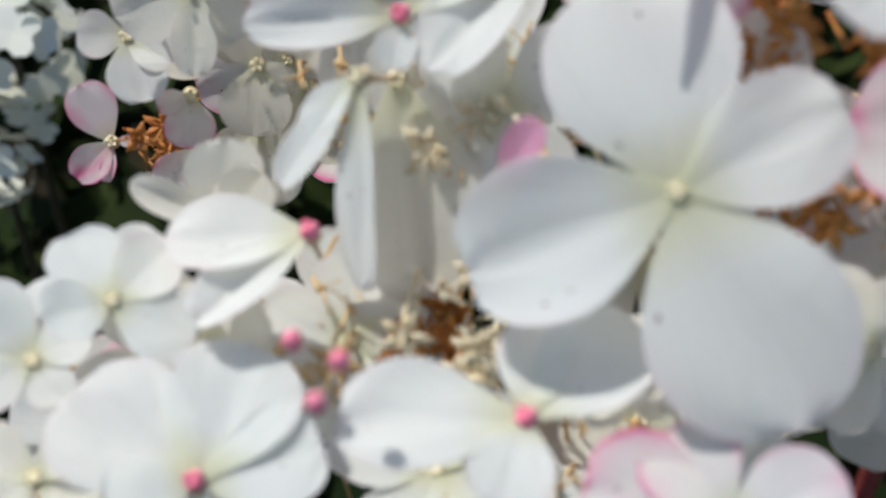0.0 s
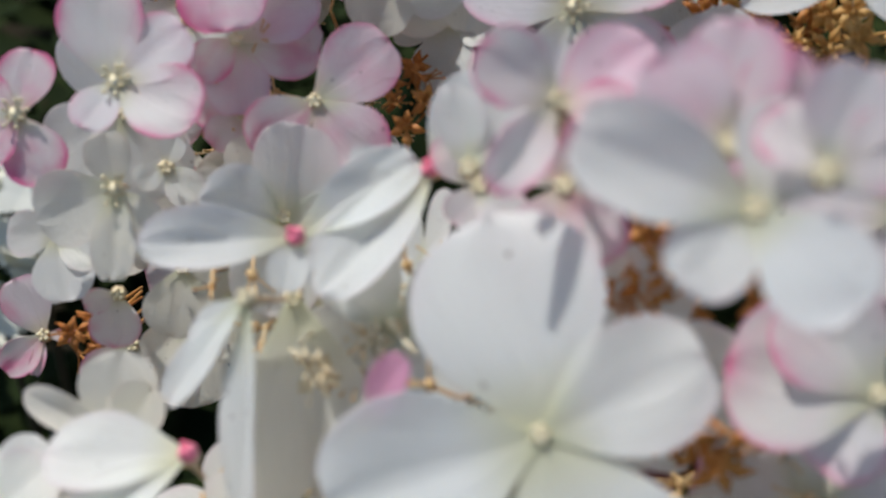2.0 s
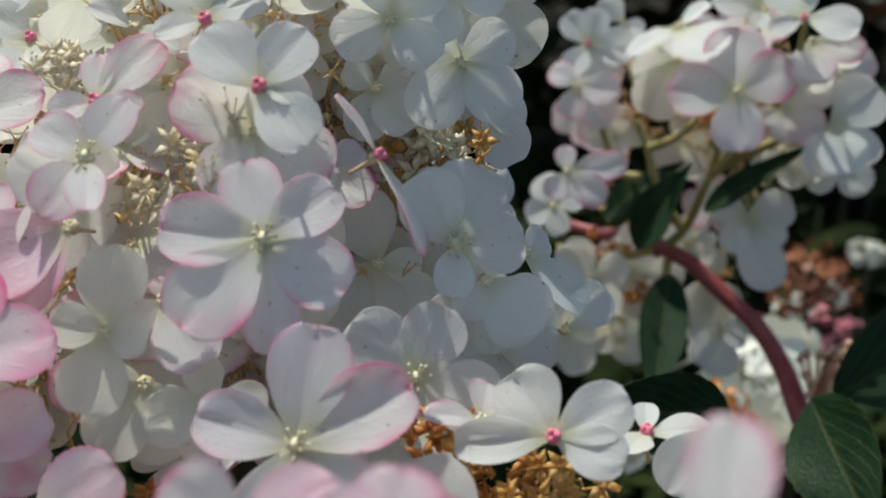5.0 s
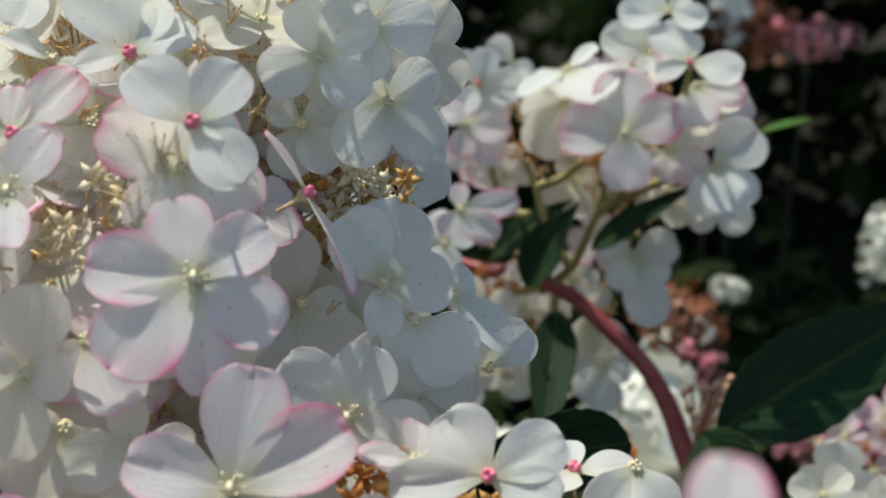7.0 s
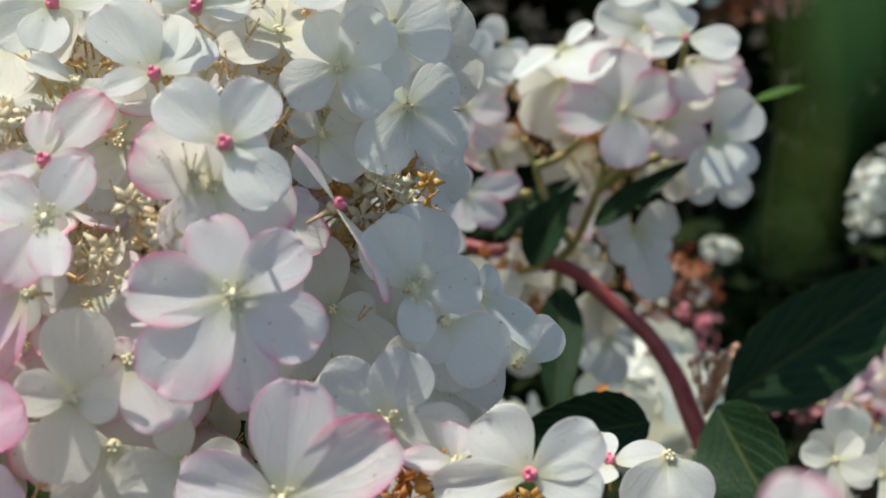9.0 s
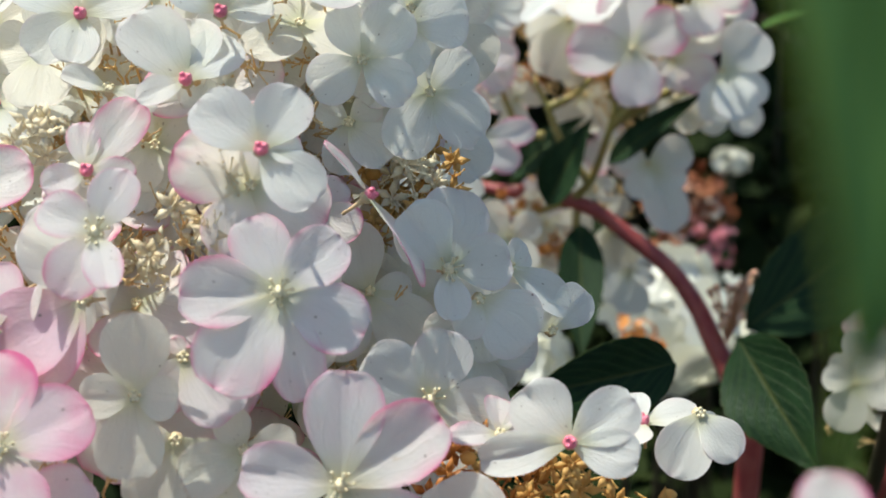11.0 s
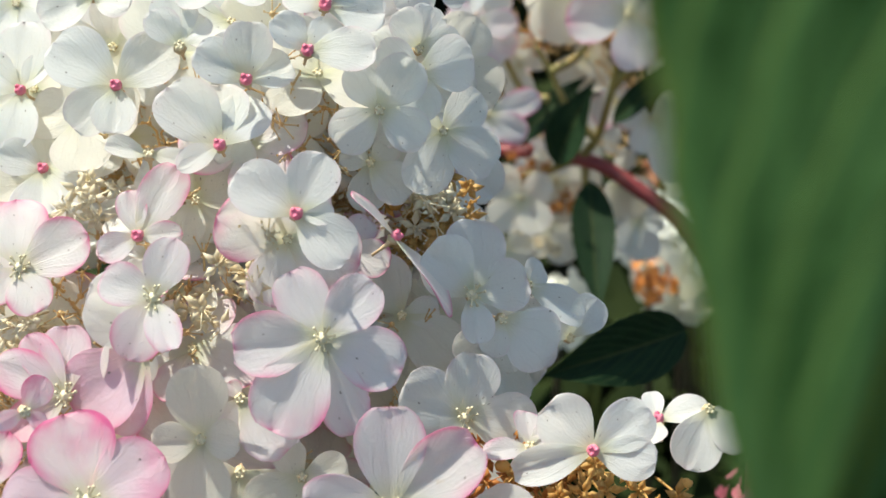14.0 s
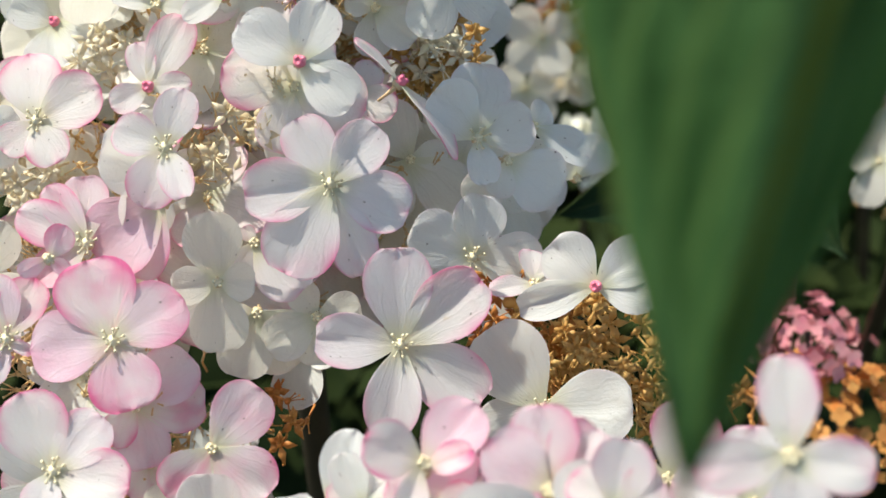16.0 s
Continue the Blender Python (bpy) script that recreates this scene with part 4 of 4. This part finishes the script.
child("twig", mesh_of("twig", v, f, STEM_RED), further_head)
floret(further_head, (0.0737, 0.3337, 0.9877), (-0.20, -0.90, 0.38), [(102, 19.2, 0.85), (31, 16.6, 0.9), (-174, 18.7, 0.8), (-79, 17.2, 0.85)], 1, "s")
floret(further_head, (0.0869, 0.3283, 1.0100), (-0.20, -0.75, 0.62), [(-7, 15.0, 0.7), (133, 14.8, 0.8), (-148, 10.1, 0.6), (97, 9.6, 0.7)], 0, "p")
floret(further_head, (0.0920, 0.3362, 1.0033), (-0.20, -0.90, 0.38), [(-82, 13.5, 1.0), (-8, 14.7, 0.6), (-25, 8.9, 0.7)], 1, "c")
floret(further_head, (0.0809, 0.3381, 1.0226), (-0.20, -0.81, 0.55), [(-161, 14.4, 0.7), (-16, 11.4, 0.7), (159, 10.8, 0.8), (52, 7.7, 0.8)], 0, "c")
floret(further_head, (0.0799, 0.3447, 1.0093), (-0.25, -0.86, 0.45), [(170, 15.2, 0.75), (-101, 6.9, 0.8), (137, 13.2, 0.7), (78, 7.7, 0.6)], 0, "c")
floret(further_head, (0.1011, 0.3339, 0.9816), (-0.20, -0.90, 0.38), [(47, 16.2, 0.95), (-31, 15.4, 0.6), (-64, 16.6, 0.75), (-95, 16.0, 0.7)], 0, "c")
floret(further_head, (0.0885, 0.3409, 0.9826), (-0.20, -0.90, 0.38), [(47, 17.9, 0.8), (-72, 9.5, 0.9), (-28, 13.5, 0.85), (-139, 8.7, 0.7)], 1, "c")
floret(further_head, (0.0354, 0.3758, 0.9900), (-0.20, -0.90, 0.38), [(135, 12.0, 0.75), (81, 11.3, 0.8), (3, 14.5, 0.8), (-51, 13.4, 0.7), (-112, 11.9, 0.7)], 0, "p")
floret(further_head, (0.0327, 0.3674, 0.9785), (-0.20, -0.90, 0.38), [(-39, 15.6, 0.8), (-3, 13.9, 0.7), (-92, 10.8, 0.8), (151, 10.4, 0.8)], 1, "c")
floret(further_head, (0.0586, 0.3551, 1.0004), (-0.45, -0.35, 0.82), [(-114, 16.8, 0.5), (67, 11.6, 0.6), (-15, 20.7, 0.8)], 0, "s")
floret(further_head, (0.0609, 0.3623, 0.9903), (-0.10, -0.99, 0.10), [(-111, 19.6, 0.8), (-15, 4.7, 0.4), (-153, 14.6, 0.7), (-47, 14.9, 0.8)], 3, "c")
floret(further_head, (0.0299, 0.3281, 0.9619), (-0.20, -0.90, 0.38), [(19, 17.1, 0.5), (-30, 13.5, 0.7), (-114, 9.1, 0.8), (106, 7.6, 0.8)], 1, "s")
floret(further_head, (0.0687, 0.3579, 0.9962), (-0.20, -0.90, 0.38), [(-119, 9.7, 0.8), (-58, 8.5, 0.8), (-77, 11.2, 0.7)], 1, "c")
floret(further_head, (0.0923, 0.3471, 0.9697), (-0.20, -0.97, 0.10), [(-24, 14.5, 0.75), (-57, 12.3, 0.7), (-126, 10.7, 0.8)], 3, "c")
floret(further_head, (0.0871, 0.3515, 0.9472), (-0.20, -0.97, 0.15), [(26, 14.4, 0.85), (-36, 13.8, 0.85), (165, 11.0, 0.8), (-110, 12.0, 0.8), (-63, 23.3, 0.6)], 0, "c")
floret(further_head, (0.0685, 0.3696, 0.9652), (-0.15, -0.97, 0.20), [(-59, 13.7, 0.9), (-122, 13.9, 0.9), (-9, 13.0, 0.7)], 3, "c")
floret(further_head, (0.0583, 0.3652, 0.9220), (-0.15, -0.98, 0.15), [(-2, 15.7, 0.8), (-72, 15.1, 0.8), (-149, 13.9, 0.8), (127, 12.7, 0.8)], 3, "c")
floret(further_head, (0.0808, 0.3656, 0.9218), (-0.20, -0.97, 0.10), [(-75, 17.2, 0.8), (-47, 16.0, 0.8), (-101, 14.1, 0.7), (73, 10.4, 0.7)], 3, "c")
floret(further_head, (0.0879, 0.3652, 0.9057), (-0.20, -0.96, 0.20), [(-25, 10.0, 0.6), (-81, 16.9, 0.7), (-113, 14.4, 0.7)], 0, "c")
floret(further_head, (0.0460, 0.3818, 0.9969), (-0.20, -0.90, 0.38), [(143, 10.3, 0.8), (-22, 7.3, 0.8), (-91, 10.2, 0.8)], 0, "c")
floret(further_head, (0.0465, 0.3666, 0.9638), (-0.15, -0.97, 0.20), [(-173, 8.8, 0.8), (18, 9.8, 0.8), (-91, 12.5, 0.8), (88, 10.7, 0.8)], 3, "c")
fertile_cluster(further_head, (0.0610, 0.3586, 0.9150), (0, -0.9, 0.4), 10, 0.006, DRY, 0)
fertile_cluster(further_head, (0.0529, 0.3632, 0.9725), (0, -0.9, 0.4), 8, 0.006, DRY, 1)
fertile_cluster(further_head, (0.0647, 0.3578, 0.9767), (0, -0.9, 0.4), 8, 0.006, TAN, 2)
fertile_cluster(further_head, (0.0722, 0.3517, 0.9771), (0, -0.9, 0.4), 8, 0.005, DRY, 3)
fill_head(further_head, 0.022, 0.006)
floret(further_head, (0.0440, 0.3512, 0.9228), (-0.10, -0.95, 0.31), [(137, 14.5, 0.85), (35, 11.7, 0.85), (-59, 13.5, 0.85), (-141, 13.7, 0.85)], 3, "c")
floret(further_head, (0.0574, 0.3732, 0.9028), (-0.10, -0.95, 0.31), [(138, 12.9, 0.85), (27, 11.4, 0.85), (-63, 16.4, 0.85), (-130, 14.9, 0.85)], 3, "c")
floret(further_head, (0.0391, 0.3605, 0.9003), (-0.10, -0.95, 0.31), [(138, 12.5, 0.85), (25, 12.1, 0.85), (-60, 14.3, 0.85), (-132, 12.5, 0.85)], 3, "c")
fertile_cluster(further_head, (0.0466, 0.3598, 0.9268), (0, -0.9, 0.4), 9, 0.008, DRY, 6)
fertile_cluster(further_head, (0.0512, 0.3512, 0.9054), (0, -0.9, 0.4), 8, 0.008, TAN, 7)
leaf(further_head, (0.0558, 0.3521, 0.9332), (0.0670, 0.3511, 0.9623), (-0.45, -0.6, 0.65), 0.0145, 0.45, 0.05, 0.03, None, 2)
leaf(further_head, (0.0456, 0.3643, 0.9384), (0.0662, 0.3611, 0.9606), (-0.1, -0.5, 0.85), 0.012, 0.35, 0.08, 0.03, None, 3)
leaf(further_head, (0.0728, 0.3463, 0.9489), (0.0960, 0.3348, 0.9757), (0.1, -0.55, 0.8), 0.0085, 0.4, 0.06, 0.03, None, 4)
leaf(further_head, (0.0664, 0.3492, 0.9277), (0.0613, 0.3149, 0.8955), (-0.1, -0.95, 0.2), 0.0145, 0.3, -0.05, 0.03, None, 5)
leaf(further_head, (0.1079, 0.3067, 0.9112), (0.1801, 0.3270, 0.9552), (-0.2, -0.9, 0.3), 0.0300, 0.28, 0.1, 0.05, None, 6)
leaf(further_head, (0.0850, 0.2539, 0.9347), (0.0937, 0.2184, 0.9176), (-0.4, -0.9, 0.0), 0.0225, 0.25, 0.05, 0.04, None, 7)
leaf(further_head, (0.1300, 0.3836, 0.9838), (0.1398, 0.3643, 0.9936), (0, -0.7, 0.7), 0.005, 0.3, 0, 0.03, LEAF_NEAR, 9)
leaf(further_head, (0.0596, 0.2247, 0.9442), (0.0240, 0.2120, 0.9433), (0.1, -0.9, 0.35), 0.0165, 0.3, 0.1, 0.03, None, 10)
rng = random.Random(21)
for k in range(16):
    a = Vector((0.1111, 0.3281, 0.8963))
    e = Vector((0.1101, 0.3247, 0.9127)) + Vector((rng.uniform(-1, 1), rng.uniform(-1, 1), rng.uniform(-1.2, 1.2))) * 0.007
    child("bud", mesh_of("bud", *joined([tube([a, (a + e) / 2 + Vector((0, 0, 0.001)), e], [0.0006, 0.0005, 0.0005], 6), bead(e, 0.0013, 1.2)]), BUD), further_head)

# ---- cream and rose heads low beside it ----
cream_head = flower_head("cream hydrangea flower head low beside the stem", [(0.20, 0.42, 0.0), (0.19, 0.40, 0.6), (0.1313, 0.2614, 0.8908), (0.1290, 0.2645, 0.9087)], [0.004, 0.003, 0.0022, 0.0016], STEM_DARK)
floret(cream_head, (0.1187, 0.2568, 0.9199), (-0.42, -0.71, 0.57), [(-178, 8.6, 0.8), (63, 8.6, 0.8), (-99, 13.0, 0.8), (-11, 10.4, 0.8)], 3, "c")
floret(cream_head, (0.1350, 0.2631, 0.9130), (-0.37, -0.82, 0.45), [(-122, 12.2, 0.8), (68, 10.4, 0.8), (-22, 9.6, 0.8)], 3, "c")
fill_head(cream_head, 0.014, 0.004)
rose_head = flower_head("rose-pink hydrangea flower head with narrow petals", [(0.24, 0.48, 0.0), (0.22, 0.46, 0.6), (0.2046, 0.3689, 0.8423), (0.1873, 0.3686, 0.8824)], [0.005, 0.004, 0.003, 0.002], STEM_RED)
floret(rose_head, (0.1661, 0.3486, 0.8944), (-0.43, -0.73, 0.53), [(-126, 8.9, 0.6), (80, 13.5, 0.5), (34, 8.5, 0.6), (-85, 12.3, 0.6)], 2, "s")
floret(rose_head, (0.1882, 0.3677, 0.8959), (-0.45, -0.73, 0.51), [(166, 8.3, 0.7), (79, 13.2, 0.6), (-84, 13.9, 0.7)], 2, "s")
floret(rose_head, (0.1863, 0.3616, 0.8772), (-0.45, -0.71, 0.54), [(-129, 10.4, 0.7), (57, 8.9, 0.7), (-61, 10.0, 0.7)], 2, "s")
fertile_cluster(rose_head, (0.1819, 0.3651, 0.8860), (0, -0.9, 0.4), 10, 0.008, DRY, 51)
fill_head(rose_head, 0.016, 0.004)

# ---- leafy shoot close to the camera ----
shoot = tagged(new("leafy_shoot"), "green hydrangea leaf hanging close by", "leaf")
shoot_top = Vector((0.0163, 0.0359, 1.1258))
v, f = tube(smooth_path([(0.22, 0.06, 0.0), (0.20, 0.06, 0.7), (0.11, 0.05, 1.15), shoot_top]), list(np.linspace(0.004, 0.0012, 25)), 8)
child("stem", mesh_of("stem", v, f, STEM_GREEN), shoot)
leaf(shoot, shoot_top, (-0.0038, 0.0253, 1.0473), (0.3750, -1.0350, 1.1150), 0.0292, -0.74, 0.0, 0.03, LEAF_NEAR, 12)


# ---- heads and shrubs beyond ----
def far_head(label, centre, size, mat, count, seed, foot, petal=1.0):
    """A head some way off: a cone of many small petals on a stalk."""
    rng = random.Random(seed)
    head = tagged(new("flower_head"), label, "flower", "flower heads beyond")
    c = Vector(centre)
    v, f = tube(smooth_path([(c.x + foot[0], c.y + foot[1], 0), (c.x + foot[0] * 0.5, c.y + foot[1] * 0.5, c.z * 0.6), c]), list(np.linspace(0.004, 0.0014, 17)), 7)
    child("stalk", mesh_of("stalk", v, f, STEM_DARK), head)
    verts, faces = [], []
    for _ in range(count):
        d = Vector((rng.gauss(0, 1), rng.gauss(0, 1), rng.gauss(0, 1))).normalized()
        p = c + Vector((d.x * size[0], d.y * size[0], d.z * size[1])) * rng.uniform(0.55, 1.15)
        m = frame_of(p, d + Vector((rng.uniform(-0.5, 0.5), rng.uniform(-0.5, 0.5), rng.uniform(-0.5, 0.5))), rng.uniform(0, 6))
        big = rng.uniform(0.006, 0.013) * petal
        for k in range(4):
            q = m @ Matrix.Rotation(k * math.pi / 2, 4, "Z")
            n = len(verts)
            for x, y, z in ((0, 0, 0), (0.45, 0.45, 0.05), (0.35, 0.85, 0.08), (0, 1, 0.06), (-0.35, 0.85, 0.08), (-0.45, 0.45, 0.05)):
                verts.append(q @ (Vector((x, y, z)) * big))
            faces.append((n, n + 1, n + 2, n + 3, n + 4, n + 5))
    tagged(child("petals", mesh_of("petals", verts, faces, mat), head), kind="stuff")
    return head


far_head("white hydrangea flower head farther off in sun", (0.4255, 0.8775, 0.8248), (0.018, 0.036), FAR_WHITE, 200, 1, (0.1, 0.1), 0.4)
far_head("small white flower head in the shade", (0.2927, 0.8288, 0.7893), (0.012, 0.009), FAR_WHITE, 60, 2, (0.1, 0.1), 0.35)
far_head("faded pink hydrangea flower head", (0.2359, 0.7210, 0.7639), (0.024, 0.022), FAR_PINK, 90, 3, (0.1, 0.1), 0.4)
far_head("bright white hydrangea flower head below a red stem", (0.1383, 0.4674, 0.8345), (0.032, 0.026), FAR_WHITE, 90, 4, (0.05, 0.1))
far_head("faded rose hydrangea flower head", (0.1578, 0.5356, 0.8155), (0.014, 0.014), FAR_PINK, 60, 11, (0.1, 0.1), 0.35)
far_head("small white flowers beside a red stem", (0.2054, 0.6829, 0.7973), (0.010, 0.010), FAR_WHITE, 16, 12, (0.1, 0.1), 0.4)
far_head("small white flowers in the shade", (0.2436, 0.7286, 0.7893), (0.009, 0.011), FAR_WHITE, 16, 13, (0.1, 0.1), 0.4)
far_head("brown spent flower head", (0.1811, 0.5882, 0.8474), (0.024, 0.018), SPENT, 170, 23, (0.1, 0.1), 0.3)
far_head("brown spent flower head", (0.1805, 0.6321, 0.7951), (0.020, 0.014), SPENT, 50, 14, (0.1, 0.1), 0.4)
far_head("brown spent flower head", (0.1047, 0.4048, 0.8579), (0.009, 0.009), DRY, 34, 15, (0.05, 0.1), 0.3)
far_head("red-brown spent flower head", (0.4023, 1.2308, 0.9392), (0.050, 0.035), SPENT, 190, 16, (0.1, 0.1), 0.6)
far_head("pink hydrangea flower head", (0.4469, 1.1748, 0.9455), (0.045, 0.020), FAR_PINK, 80, 17, (0.1, 0.1), 0.5)
far_head("small white flowers on a spent head", (0.3623, 1.1884, 0.9570), (0.028, 0.030), FAR_WHITE, 14, 18, (0.1, 0.1))
far_head("yellow-brown spent flower head", (0.3027, 0.6606, 0.7665), (0.022, 0.014), TAN, 70, 19, (0.1, 0.1), 0.4)
far_head("faded pink hydrangea flower head", (0.3171, 0.7017, 0.7360), (0.028, 0.02), FAR_PINK, 90, 5, (0.1, 0.1), 0.4)
far_head("small white hydrangea flower head below a leaf", (0.0742, 0.4304, 0.8328), (0.012, 0.012), FAR_WHITE, 16, 20, (0.0, 0.1))
far_head("rose-red spent hydrangea flower head", (0.0843, 0.2128, 0.9002), (0.015, 0.008), FAR_PINK, 120, 21, (0.1, 0.1), 0.2)
far_head("orange-brown spent hydrangea flower head", (0.0908, 0.2005, 0.8825), (0.018, 0.016), DRY, 130, 22, (0.1, 0.1), 0.25)
far_head("pale hydrangea flower head low behind", (-0.2143, 0.3159, 0.7875), (0.026, 0.030), FAR_WHITE, 60, 9, (-0.1, 0.1), 0.75)
far_head("white hydrangea flower head behind", (-0.2220, 0.2945, 0.7551), (0.014, 0.016), FAR_WHITE, 20, 10, (-0.1, 0.1), 0.6)


leaf_mass("green clipped hedge behind the flowers, coloured dark for shade", (0.6, 3.6, 1.0), (3.6, 0.6, 1.05), 13000, 0.16, 31, UNDERGROWTH_SHADED)
leaf_mass("green shrub leaves under the flowers, coloured dark for shade", (0.25, 1.15, 0.44), (1.05, 0.50, 0.30), 3800, 0.07, 32, UNDERGROWTH_SHADED, True)
leaf_mass("green shrub leaves below the near flowers, coloured dark for shade", (-0.15, 0.52, 0.46), (0.6, 0.32, 0.30), 3000, 0.05, 33, UNDERGROWTH_SHADED, True)
# added out of view to block sun and sky over the hedge
unseen_shade_tree((-0.6, 5.1), (0.4, 3.7, 2.6), (3.6, 2.0, 0.42), 34)
